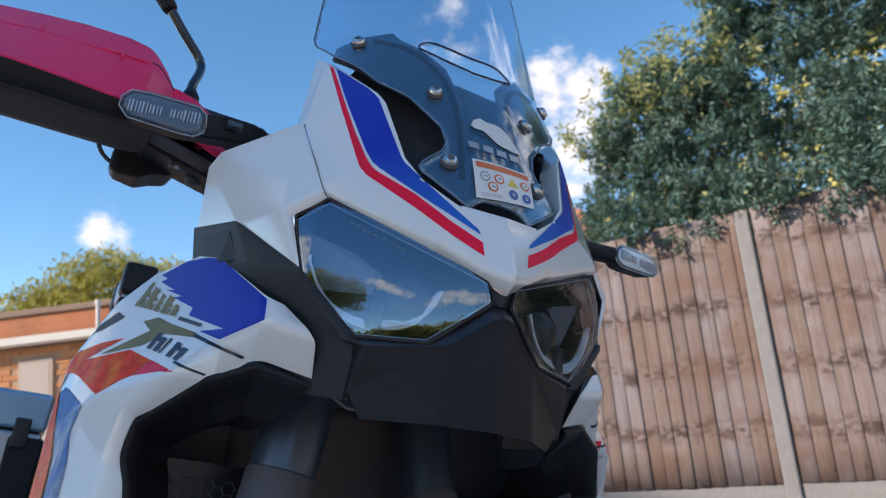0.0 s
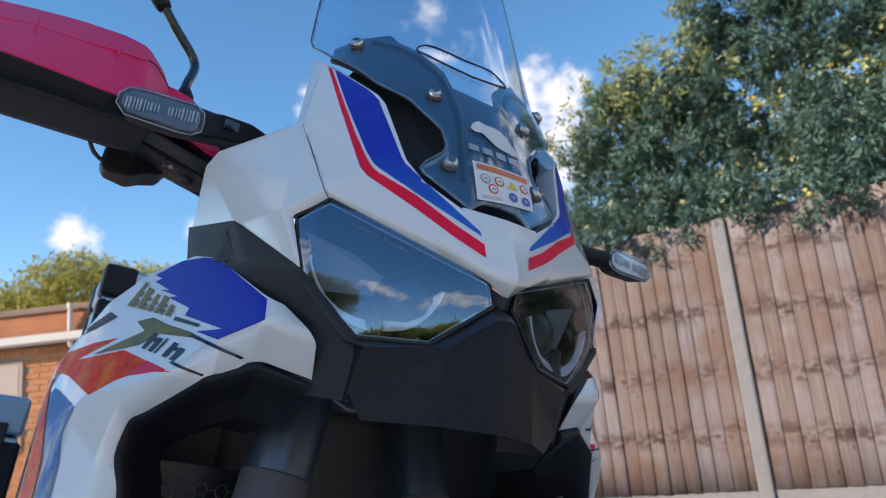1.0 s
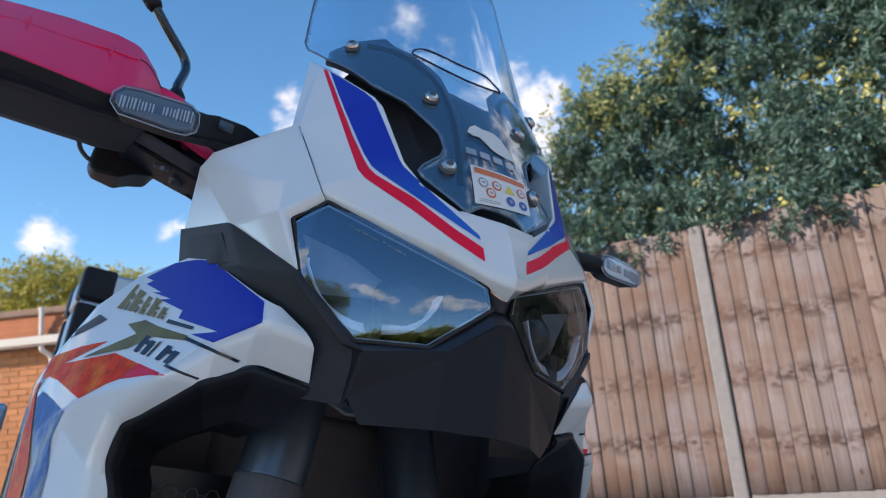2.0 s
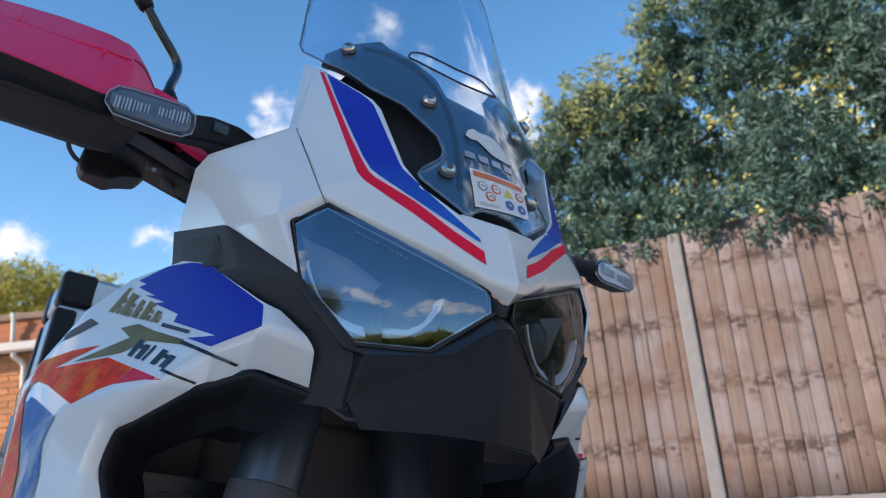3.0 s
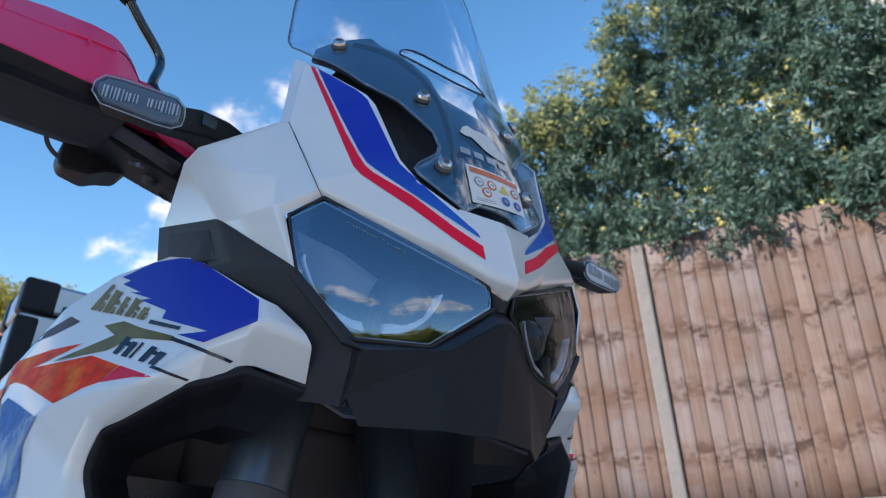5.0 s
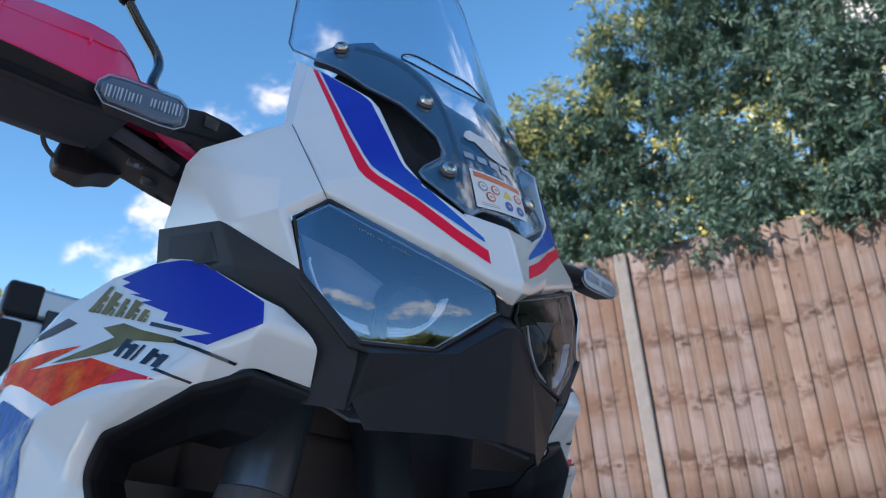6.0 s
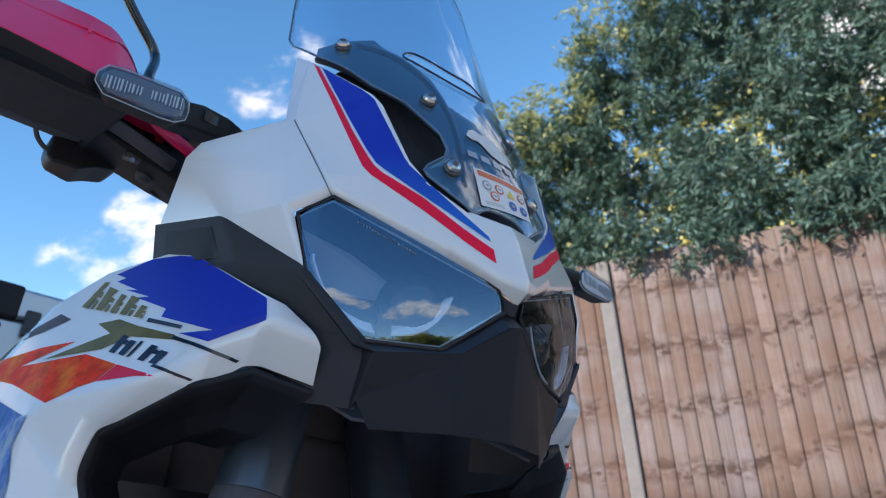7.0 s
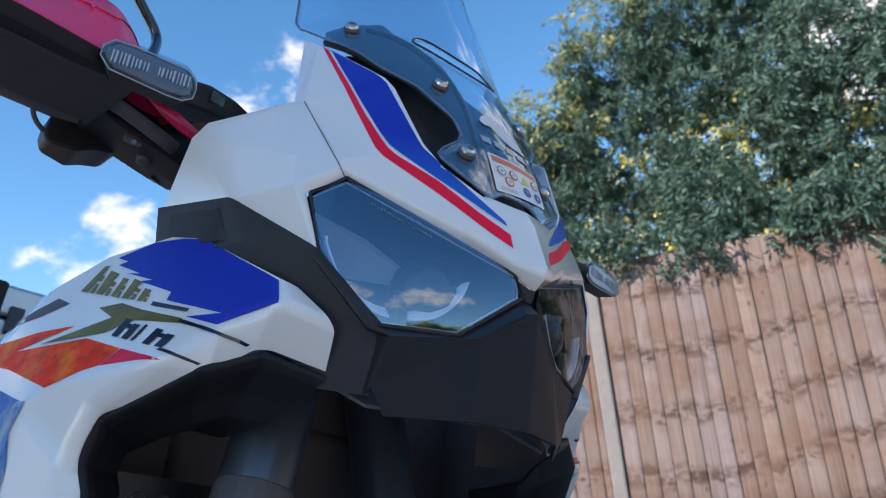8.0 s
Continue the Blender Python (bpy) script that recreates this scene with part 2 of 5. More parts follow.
    l.new(mapped(geo.outputs["Position"], (1.9, 1.9, 2.4)), damp.inputs["Vector"])
    col = blend(col, (0.15, 0.088, 0.064), ramp(damp.outputs["Fac"], [(0.45, (0, 0, 0)), (0.66, (0.85, 0.85, 0.85))]))
    l.new(col, b.inputs["Base Color"])
    bp = node("ShaderNodeBump", Strength=0.5, Distance=0.002)
    l.new(grain.outputs["Fac"], bp.inputs["Height"])
    l.new(bp.outputs[0], b.inputs["Normal"])
    return m


wood = wood_material()
brick_mat = material("orange_brick", (0.50, 0.22, 0.10), 0.85, vary=0.25, scale=6, bump=0.4, bump_scale=80, per_object=0.15)
mortar = material("mortar", (0.42, 0.27, 0.18), 0.9, vary=0.15, scale=20)
roof_tile = material("clay_roof", (0.46, 0.17, 0.08), 0.85, vary=0.3, scale=3, stain=(0.2, 0.1, 0.06), stain_scale=1.2, stain_amount=0.5)
pvc = material("white_pvc", (0.62, 0.61, 0.58), 0.4, vary=0.04, scale=3)
asphalt = material("sandy_drive", (0.52, 0.43, 0.36), 0.9, vary=0.2, scale=40, bump=0.5, bump_scale=150, stain=(0.34, 0.28, 0.23), stain_scale=0.8)
render_wall = material("painted_render", (0.55, 0.5, 0.44), 0.9, vary=0.1, scale=2, bump=0.3, bump_scale=60)
bark = material("bark", (0.12, 0.085, 0.055), 0.9, vary=0.4, scale=14, bump=0.8, bump_scale=60, stretch=(1, 1, 0.3))


def clear_material(name, color, base, edge, rough=0.02, mirror=(1, 1, 1)):
    """Clear plastic: it lets light straight through and mirrors more at grazing angles."""
    m = bpy.data.materials.new(name)
    m.use_nodes = True
    n, l = m.node_tree.nodes, m.node_tree.links
    n.clear()
    tr = n.new("ShaderNodeBsdfTransparent")
    tr.inputs["Color"].default_value = (*color, 1)
    gl = n.new("ShaderNodeBsdfGlossy")
    gl.inputs["Roughness"].default_value = rough
    gl.inputs["Color"].default_value = (*mirror, 1)
    lw = n.new("ShaderNodeLayerWeight")
    lw.inputs["Blend"].default_value = 0.5
    pw = n.new("ShaderNodeMath")
    pw.operation = "POWER"
    pw.inputs[1].default_value = 3.0
    ad = n.new("ShaderNodeMath")
    ad.operation = "MULTIPLY_ADD"
    ad.inputs[1].default_value, ad.inputs[2].default_value = edge, base
    l.new(lw.outputs["Facing"], pw.inputs[0])
    l.new(pw.outputs[0], ad.inputs[0])
    mx = n.new("ShaderNodeMixShader")
    o = n.new("ShaderNodeOutputMaterial")
    l.new(ad.outputs[0], mx.inputs[0])
    l.new(tr.outputs[0], mx.inputs[1])
    l.new(gl.outputs[0], mx.inputs[2])
    l.new(mx.outputs[0], o.inputs["Surface"])
    return m


screen_mat = clear_material("clear_acrylic", (0.90, 0.95, 0.985), 0.17, 0.45, 0.02, (0.84, 0.93, 1.0))
lens_mat = clear_material("lamp_lens", (0.86, 0.89, 0.94), 0.25, 0.05, 0.01, (0.70, 0.85, 1.0))
winker_mat = clear_material("winker_lens", (0.92, 0.94, 0.96), 0.06, 0.4, 0.04)


def leaf_material(name, color, back_color, vary):
    m = bpy.data.materials.new(name)
    m.use_nodes = True
    n, l = m.node_tree.nodes, m.node_tree.links
    b = n["Principled BSDF"]
    b.inputs["Roughness"].default_value = 0.45
    b.inputs["Specular IOR Level"].default_value = 0.45
    g = n.new("ShaderNodeNewGeometry")
    r = n.new("ShaderNodeValToRGB")
    r.color_ramp.elements[0].color = (*[c * (1 - vary) for c in color], 1)
    r.color_ramp.elements[1].color = (*[c * (1 + vary) for c in color], 1)
    l.new(g.outputs["Random Per Island"], r.inputs["Fac"])
    l.new(r.outputs[0], b.inputs["Base Color"])
    tl = n.new("ShaderNodeBsdfTranslucent")
    tl.inputs["Color"].default_value = (*back_color, 1)
    mx = n.new("ShaderNodeMixShader")
    mx.inputs[0].default_value = 0.35
    l.new(b.outputs[0], mx.inputs[1])
    l.new(tl.outputs[0], mx.inputs[2])
    l.new(mx.outputs[0], n["Material Output"].inputs["Surface"])
    return m


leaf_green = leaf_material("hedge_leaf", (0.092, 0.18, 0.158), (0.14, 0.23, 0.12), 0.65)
# yellow leaf whose colour holds the sunlight showing through the crown
sunlit_colour_leaf = leaf_material("sunlit_colour_leaf", (0.82, 0.78, 0.30), (0.9, 0.86, 0.36), 0.35)
# leaf tips with the sun's light mixed into the colour
tip_sunlit = leaf_material("sunlit_tip_leaf", (0.33, 0.36, 0.16), (0.45, 0.46, 0.16), 0.4)
tree_green = leaf_material("tree_leaf", (0.38, 0.36, 0.10), (0.38, 0.36, 0.06), 0.4)


# ---- building helpers ----
def mesh_of(bm, name):
    me = bpy.data.meshes.new(name)
    bm.to_mesh(me)
    bm.free()
    return me


def part(name, bm, mat, parent, label="", bevel=0.0, solid=0.0, smooth=False, segments=2, limit=9):
    ob = new(name, mesh_of(bm, name))
    ob.data.materials.append(mat)
    ob.parent = parent
    if label:
        tagged(ob, label)
    if bevel:
        b = ob.modifiers.new("edges", "BEVEL")
        b.width, b.segments, b.limit_method, b.angle_limit, b.harden_normals = bevel, segments, "ANGLE", radians(limit), True
    if solid:
        s = ob.modifiers.new("thickness", "SOLIDIFY")
        s.thickness, s.offset = solid, -1
    if bevel:
        k = ob.modifiers.new("normals", "WEIGHTED_NORMAL")
        k.weight, k.keep_sharp = 100, False
    if smooth or bevel:
        ob.data.shade_smooth()
    return ob


def empty(name, m=None, label="", category="", group="", kind=""):
    ob = new(name)
    if m is not None:
        ob.matrix_world = m
    return tagged(ob, label, category, group, kind)


def faces_bm(verts, faces, inner=None):
    """A sheet from a few corners; its outside looks away from the point inner."""
    bm = bmesh.new()
    vs = [bm.verts.new(v) for v in verts]
    for f in faces:
        bm.faces.new([vs[i] for i in f])
    bmesh.ops.delete(bm, geom=[v for v in bm.verts if not v.link_faces], context="VERTS")
    bmesh.ops.recalc_face_normals(bm, faces=bm.faces)
    if inner is not None:
        bm.normal_update()
        c = Vector(inner)
        if sum(f.normal.dot(f.calc_center_median() - c) * f.calc_area() for f in bm.faces) < 0:
            bmesh.ops.reverse_faces(bm, faces=bm.faces)
    return bm


def box_bm(x0, x1, y0, y1, z0, z1):
    bm = bmesh.new()
    bmesh.ops.create_cube(bm, size=1, matrix=Matrix.Translation(((x0 + x1) / 2, (y0 + y1) / 2, (z0 + z1) / 2)) @ Matrix.Diagonal((x1 - x0, y1 - y0, z1 - z0, 1)))
    return bm


def add_tube(bm, points, radii, sides=12, caps=True):
    """A round bar through the points, with a radius at each."""
    rings, pts = [], [Vector(p) for p in points]
    ref = Vector((0.31, 0.2, 0.93))
    for i, p in enumerate(pts):
        d = (pts[min(i + 1, len(pts) - 1)] - pts[max(i - 1, 0)]).normalized()
        a = d.cross(ref).normalized()
        b = d.cross(a)
        r = radii[i] if isinstance(radii, (list, tuple)) else radii
        rings.append([bm.verts.new(p + (a * math.cos(2 * math.pi * k / sides) + b * math.sin(2 * math.pi * k / sides)) * r) for k in range(sides)])
    for r0, r1 in zip(rings, rings[1:]):
        for k in range(sides):
            bm.faces.new((r0[k], r0[(k + 1) % sides], r1[(k + 1) % sides], r1[k]))
    if caps:
        bm.faces.new(rings[0][::-1])
        bm.faces.new(rings[-1])
    return bm


def tube(points, radii, sides=12):
    bm = add_tube(bmesh.new(), points, radii, sides)
    bmesh.ops.recalc_face_normals(bm, faces=bm.faces)
    return bm


def spline(points, n=6):
    """A smooth run of points through those given."""
    p = [Vector(q) for q in points]
    p = [2 * p[0] - p[1]] + p + [2 * p[-1] - p[-2]]
    out = []
    for i in range(1, len(p) - 2):
        for k in range(n):
            t = k / n
            out.append(0.5 * (2 * p[i] + (p[i + 1] - p[i - 1]) * t + (2 * p[i - 1] - 5 * p[i] + 4 * p[i + 1] - p[i + 2]) * t * t + (3 * p[i] - p[i - 1] - 3 * p[i + 1] + p[i + 2]) * t ** 3))
    return out + [p[-2]]


def mirrored(verts, s):
    return [(s * u, v, w) for u, v, w in verts]

# ---- setting ----
ground = new("ground", mesh_of(faces_bm([(-400, -400, 0), (400, -400, 0), (400, 400, 0), (-400, 400, 0)], [(0, 1, 2, 3)], (0, 0, -1)), "ground"))
ground.data.materials.append(asphalt)
tagged(ground, "pale sandy concrete driveway running out to the horizon", "ground", kind="structure")

# the fence runs along FD through FO; s counts metres along it
FD = Vector((0.8843, -0.4669, 0))
FO = Vector((0, 5.766, 0))
FENCE = Matrix(((FD.x, -FD.y, 0, FO.x), (FD.y, FD.x, 0, FO.y), (0, 0, 1, 0), (0, 0, 0, 1)))   # x along, y behind, z up
POST_S, PANEL = 1.72, 1.93


fence = empty("fence", FENCE, "weathered brown feather-edge wooden fence between concrete posts", "fence")
POST = mesh_of(box_bm(-0.045, 0.045, -0.026, 0.055, 0, 1.99), "post")
POST.materials.append(concrete)
for k in range(-2, 5):
    q = new("post", POST)
    q.parent = fence
    q.matrix_local = pose(POST_S + k * PANEL, 0, 0, 0, 0.3 * (k % 2), 0)
    tagged(q, "pale concrete post")
    b = q.modifiers.new("edges", "BEVEL")
    b.width, b.segments = 0.012, 2


def board_mesh(width, height, seed):
    """A feather-edge board, thin along one edge and rounded over at the other, cupped and sawn a little uneven."""
    rnd = random.Random(seed)
    bm = bmesh.new()
    n = 7
    cup = rnd.uniform(0.8, 1.25)
    front = [(0, -.003), (.018, -.0085 * cup), (.046, -.0138 * cup), (.078, -.017 * cup), (.098, -.0178 * cup), (.108, -.0155 * cup), (.112, -.010)]
    rows = []
    for i in range(n + 1):
        z = height * i / n
        d0, d1, e = rnd.uniform(-0.002, 0.002), rnd.uniform(-0.002, 0.002), rnd.uniform(-0.0012, 0.0012)
        rows.append([bm.verts.new((d0, 0.004, z))] + [bm.verts.new((d0 + (d1 - d0) * x / .112 + x * width / .112, y + e * (x > .01), z)) for x, y in front] + [bm.verts.new((width + d1, 0.004, z))])
    m = len(rows[0])
    for a, b in zip(rows, rows[1:]):
        for k in range(m):
            f = bm.faces.new((a[k], a[(k + 1) % m], b[(k + 1) % m], b[k]))
            f.smooth = 1 <= k <= m - 3
    bm.faces.new(rows[0][::-1])
    bm.faces.new(rows[-1])
    bmesh.ops.recalc_face_normals(bm, faces=bm.faces)
    return mesh_of(bm, "board")


BOARDS = [board_mesh(0.112, 1.67 + 0.004 * k, k) for k in range(6)]
for me in BOARDS:
    me.materials.append(wood)


def fence_panel(s0, s1, seed):
    rnd = random.Random(seed)
    part("gravel_board", box_bm(s0, s1, 0.0, 0.05, 0, 0.31), concrete, fence, "pale concrete gravel board", bevel=0.008)
    for z in (0.45, 1.1, 1.75):
        part("rail", box_bm(s0, s1, 0.012, 0.05, z, z + 0.05), wood, fence)
    s = 0.0
    while s < s1 - s0 - 0.02:
        b = new("board", BOARDS[rnd.randrange(6)])
        b.parent = fence
        b.matrix_local = pose(s0 + s, 0.006 + rnd.uniform(-.002, .002), 0.312, 0, rnd.uniform(-0.25, 0.25), 0) @ Matrix.Diagonal((min(1.0, (s1 - s0 - s) / 0.112), 1, 1, 1))
        s += 0.094 + rnd.uniform(-0.006, 0.006)


for k in range(-2, 4):
    fence_panel(POST_S + k * PANEL + 0.045, POST_S + (k + 1) * PANEL - 0.045, 11 + k)

# ---- motorcycle: its own axes are lateral, backward and up along its leaning midplane ----
BIKE = Matrix(((0.800846, -0.565152, 0.198115, -0.149033), (0.548614, 0.824987, 0.135717, 0.596974), (-0.240143, 0.0, 0.970738, 0.0), (0, 0, 0, 1)))
bike = empty("motorcycle", BIKE, "white adventure motorcycle with blue and red stripes leaning on its stand", "motorcycle")
INNER = (0, 0.3, 0.95)

COWL = [(.160, .145, 1.2515), (.148, .138, 1.247), (.117, .066, 1.190), (.110, .057, 1.177), (.0935, .020, 1.103), (.0767, .0069, 1.0794), (.045, -.0138, 1.055), (0, -.026, 1.0508),
        (.1788, .1094, 1.148), (.131, .036, 1.080), (.163, .044, 1.0553), (.065, -.013, 1.0113), (.024, -.0386, .9863), (0, -.053, .9786), (.0245, -.034, 1.0036), (0, -.048, 1.003),
        (.0276, -.0276, 1.030), (0, -.0368, 1.0316), (.157, .047, 1.047), (.062, -.004, 1.001), (.0144, -.030, .980), (0, -.040, .968),
        (.142, .158, 1.243), (.111, .092, 1.184), (.103, .083, 1.170), (.087, .046, 1.097), (.070, .033, 1.073), (.040, .010, 1.049)]
for low, high in ((10, (.153, .079, 1.117)), (11, COWL[5]), (12, COWL[14]), (13, COWL[15])):
    p = Vector(COWL[low]).lerp(Vector(high), .17 if low < 12 else .4)
    COWL.append((p.x, p.y - .003, p.z))
COWL_F = [(0, 1, 2), (0, 2, 8), (2, 3, 8), (3, 9, 8), (3, 4, 9), (8, 9, 28), (8, 28, 10), (9, 4, 5), (9, 5, 29, 28), (28, 29, 11, 10), (5, 6, 16, 29), (16, 14, 30, 29), (29, 30, 12, 11), (6, 7, 17, 16), (16, 17, 15, 14), (14, 15, 31, 30), (30, 31, 13, 12), (10, 11, 19, 18), (11, 12, 20, 19), (12, 13, 21, 20),
          (1, 22, 23, 2), (2, 23, 24, 3), (3, 24, 25, 4), (4, 25, 26, 5), (5, 26, 27, 6)]


def join_halves(verts, faces):
    """Both halves of a part that crosses the midplane."""
    out, fs, index = [], [], {}
    for s in (-1, 1):
        ids = []
        for u, v, w in verts:
            key = (round(s * u, 5), round(v, 5), round(w, 5)) if u else (0, round(v, 5), round(w, 5))
            if key not in index:
                index[key] = len(out)
                out.append((s * u, v, w))
            ids.append(index[key])
        fs += [tuple(ids[i] for i in f) for f in faces]
    return out, fs


front_cowl = part("front_cowl", faces_bm(*join_halves(COWL, COWL_F), INNER), white_paint, bike, "glossy white nose cowl", bevel=0.0025, solid=0.003, limit=14)

SIDE = [(.1793, .1099, 1.148), (.1825, .1262, 1.1544), (.249, .160, 1.111), (.2535, .168, 1.092), (.190, .079, 1.070), (.1635, .0445, 1.0553), (.195, .062, 1.030), (.185, .059, 1.026), (.171, .045, .969),
        (.221, .129, 1.027), (.2445, .246, 1.048), (.157, .047, 1.047)]
SIDE_F = [(0, 1, 2, 3, 4), (0, 4, 5), (4, 6, 5), (3, 10, 9), (3, 9, 6, 4), (9, 8, 6), (6, 8, 7), (5, 6, 7, 11)]
CHEEK = [(.2478, .25, 1.0505), (.2235, .130, 1.0305), (.1722, .0435, .972), (.118, .022, .913), (.110, .034, .86), (.155, .080, .865), (.185, .085, .935), (.226, .16, .985), (.240, .25, 1.005), (.205, .115, .985)]
CHEEK_F = [(0, 1, 9, 7, 8), (1, 2, 9), (2, 3, 6, 9), (6, 7, 9)]
SHROUD = [(.24, .2067, 1.0072), (.2246, .1673, .9993), (.1917, .063, .9433), (.177, .058, .939), (.148, .037, .911), (.139, .058, .877), (.185, .081, .889), (.223, .11, .871),
    (.271, .187, .825), (.272, .197, .789), (.264, .194, .768), (.25, .19, .7), (.1914, .05, .9192), (.2187, .1046, .9041), (.251, .122, .87), (.278, .18, .836), (.283, .2, .79),
    (.284, .206, .7), (.306, .227, .849), (.318, .24, .835), (.322, .23, .7), (.2728, .2751, .9943), (.304, .335, .962), (.334, .355, .893), (.338, .34, .8), (.335, .33, .7),
    (.335, .5, .89), (.335, .5, .7), (.28, .5, .99)]
SHROUD_F = [(1, 2, 12, 13), (2, 3, 4, 12), (4, 5, 6, 12), (12, 6, 7, 13), (13, 7, 14), (14, 7, 8, 15), (15, 8, 9, 16), (16, 9, 10, 11, 17), (15, 16, 19, 18), (16, 17, 20, 19), (14, 15, 18),
            (0, 1, 13, 21), (21, 13, 14, 18, 23, 22), (18, 19, 24, 23), (19, 20, 25, 24), (23, 24, 25, 27, 26), (22, 23, 26, 28)]
FIN = [(.160, .145, 1.2515), (.1788, .1094, 1.148), (.182, .1258, 1.1544), (.1654, .168, 1.2665)]
LENS = [(.157, .0445, 1.046), (.182, .057, 1.025), (.169, .043, .969), (.1185, .0195, .915), (.059, -.0135, .917), (.010, -.032, .960), (.0145, -.031, .981)]
shroud_parts = {}
for s in (-1, 1):
    part("side_cowl", faces_bm(mirrored(SIDE, s), SIDE_F, INNER), white_paint, bike, bevel=0.0025, solid=0.002, limit=14, segments=3)
    part("cheek_panel", faces_bm(mirrored(CHEEK, s), CHEEK_F, INNER), satin_black, bike, "matte black cheek panel", bevel=0.004, solid=0.003)
    # the lower end of the left shroud stands a little further out
    verts = [(u + (.022 * min(1, max(0, (.885 - w) / .05)) if s > 0 else 0), v, w) for u, v, w in SHROUD]
    shroud_parts[s] = part("side_shroud", faces_bm(mirrored(verts, s), SHROUD_F, (s * 0.1, 0.35, 0.87)), white_paint, bike, "white side shroud with blue and red graphics", bevel=0.011, solid=0.003, segments=5, limit=16)
    shroud_parts[s].modifiers["normals"].weight = 40
    part("lower_cheek", faces_bm(mirrored(CHEEK, s), [(3, 4, 5, 6)], INNER), deep_black, bike, bevel=0.003, solid=0.003)
    ring = [Vector(mirrored(CHEEK, s)[k]) for k in (0, 1, 9, 7, 8)]
    mid = sum(ring, Vector()) / 5
    away = (ring[1] - ring[0]).cross(ring[4] - ring[0]).normalized()
    away *= 1 if away.x * s > 0 else -1
    part("cheek_inset", faces_bm([mid + (q - mid) * .66 + away * .0004 for q in ring], [(0, 1, 2, 3, 4)], INNER), matte_black, bike, bevel=0.0008, solid=0.001)
    part("panel_gap", tube([Vector((s * u, v, w)) for u, v, w in ((.1795, .1090, 1.148), (.1642, .0440, 1.0553), (.158, .044, 1.047))], 0.0004, 6), dark_black, bike)
    part("cowl_fin", faces_bm(mirrored(FIN, s), [(0, 1, 2, 3)], INNER), white_paint, bike, solid=0.003)
# the chin: a sloping ledge under each lamp, a small facet between them, and a dark front below
CHIN = [(0, -.0305, .9615), (.0118, -.0265, .9607), (.011, -.0434, .9434), (0, -.0455, .9425), (.0605, -.011, .9165), (.0472, -.0210, .9108), (.1185, .0195, .9155), (.1108, .0126, .9069),
        (0, -.040, .845), (.05, -.025, .845), (.10, .025, .845), (.113, .025, .87), (.119, .025, .914), (.114, .038, .86)]
LEDGE_F = [(0, 1, 2, 3), (1, 4, 5, 2), (4, 6, 7, 5)]
CHIN_F = [(3, 2, 5), (3, 5, 9, 8), (5, 7, 11), (5, 11, 10, 9), (7, 12, 13, 11)]
part("chin_guard", faces_bm(*join_halves(CHIN, CHIN_F), INNER), matte_black, bike, "matte black chin under the headlights", bevel=0.0025, solid=0.003)
# bluer, glossier copy of the chin's plastic stands in for skylight on the ledge
part("chin_ledge", faces_bm(*join_halves(CHIN, LEDGE_F), INNER), material("skylit_black_plastic", (0.022, 0.023, 0.030), 0.32, spec=0.5, vary=0.12), bike, "smooth black ledge below the headlights, skylight put into its tone", bevel=0.0008, solid=0.003)
TRIM = [(.1715, .0405, .970), (.1195, .0175, .914), (.1108, .0116, .9065), (.1292, .0204, .9105), (.1765, .0460, .9655)]
for s in (-1, 1):
    part("cheek_trim", faces_bm(mirrored(TRIM, s), [(0, 1, 3, 4), (1, 2, 3)], INNER), satin_black, bike, "satin black trim below the headlight", bevel=0.0012, solid=0.004)



def sheet(w):
    d = w - 1.056
    return -.016 + .28 * d + .85 * d * d if d < .25 else .1071 + .44 * (d - .25)


def on_screen(u, w, off=0.0):
    return (u, sheet(w) + 2.5 * u * u + 13 * max(0.0, abs(u) - .125) ** 2 + off, w)


def outline_bm(points, surface, step=0.012):
    """A thin sheet inside an outline of (u, w), laid on a surface."""
    bm = bmesh.new()
    f = bm.faces.new([bm.verts.new((u, 0, w)) for u, w in points])
    f.normal_update()
    bmesh.ops.triangulate(bm, faces=[f])
    for _ in range(8):
        long = [e for e in bm.edges if e.calc_length() > step]
        if not long:
            break
        bmesh.ops.subdivide_edges(bm, edges=long, cuts=1)
        bmesh.ops.triangulate(bm, faces=[f for f in bm.faces if len(f.verts) > 3])
    for v in bm.verts:
        v.co = surface(v.co.x, v.co.z)
    bmesh.ops.recalc_face_normals(bm, faces=bm.faces)
    if sum(f.normal.y for f in bm.faces) > 0:
        bmesh.ops.reverse_faces(bm, faces=bm.faces)
    return bm


def both(points):
    return points + [(-u, w) for u, w in reversed(points) if abs(u) > 1e-6]



# ---- windscreen, its brackets and labels ----
SCREEN = [(0, 1.0685), (.018, 1.0675), (.026, 1.063), (.034, 1.0555), (.062, 1.076), (.0785, 1.089), (.081, 1.0955), (.0757, 1.104), (.0574, 1.1208), (.0532, 1.1323), (.056, 1.1533), (.0748, 1.177), (.0852, 1.192), (.115, 1.2125),
          (.152, 1.265), (.1645, 1.294), (.166, 1.312), (.161, 1.37), (.155, 1.43), (.147, 1.50), (.134, 1.555), (.10, 1.585), (0, 1.595)]
SLOT = [(0, 1.268), (.030, 1.274), (.052, 1.284), (.063, 1.291), (.056, 1.304), (.0385, 1.309), (0, 1.303)]


def inside(poly, u, w):
    hit = False
    for (a, b), (c, d) in zip(poly, poly[1:] + poly[:1]):
        if (b > w) != (d > w) and u < (c - a) * (w - b) / (d - b) + a:
            hit = not hit
    return hit


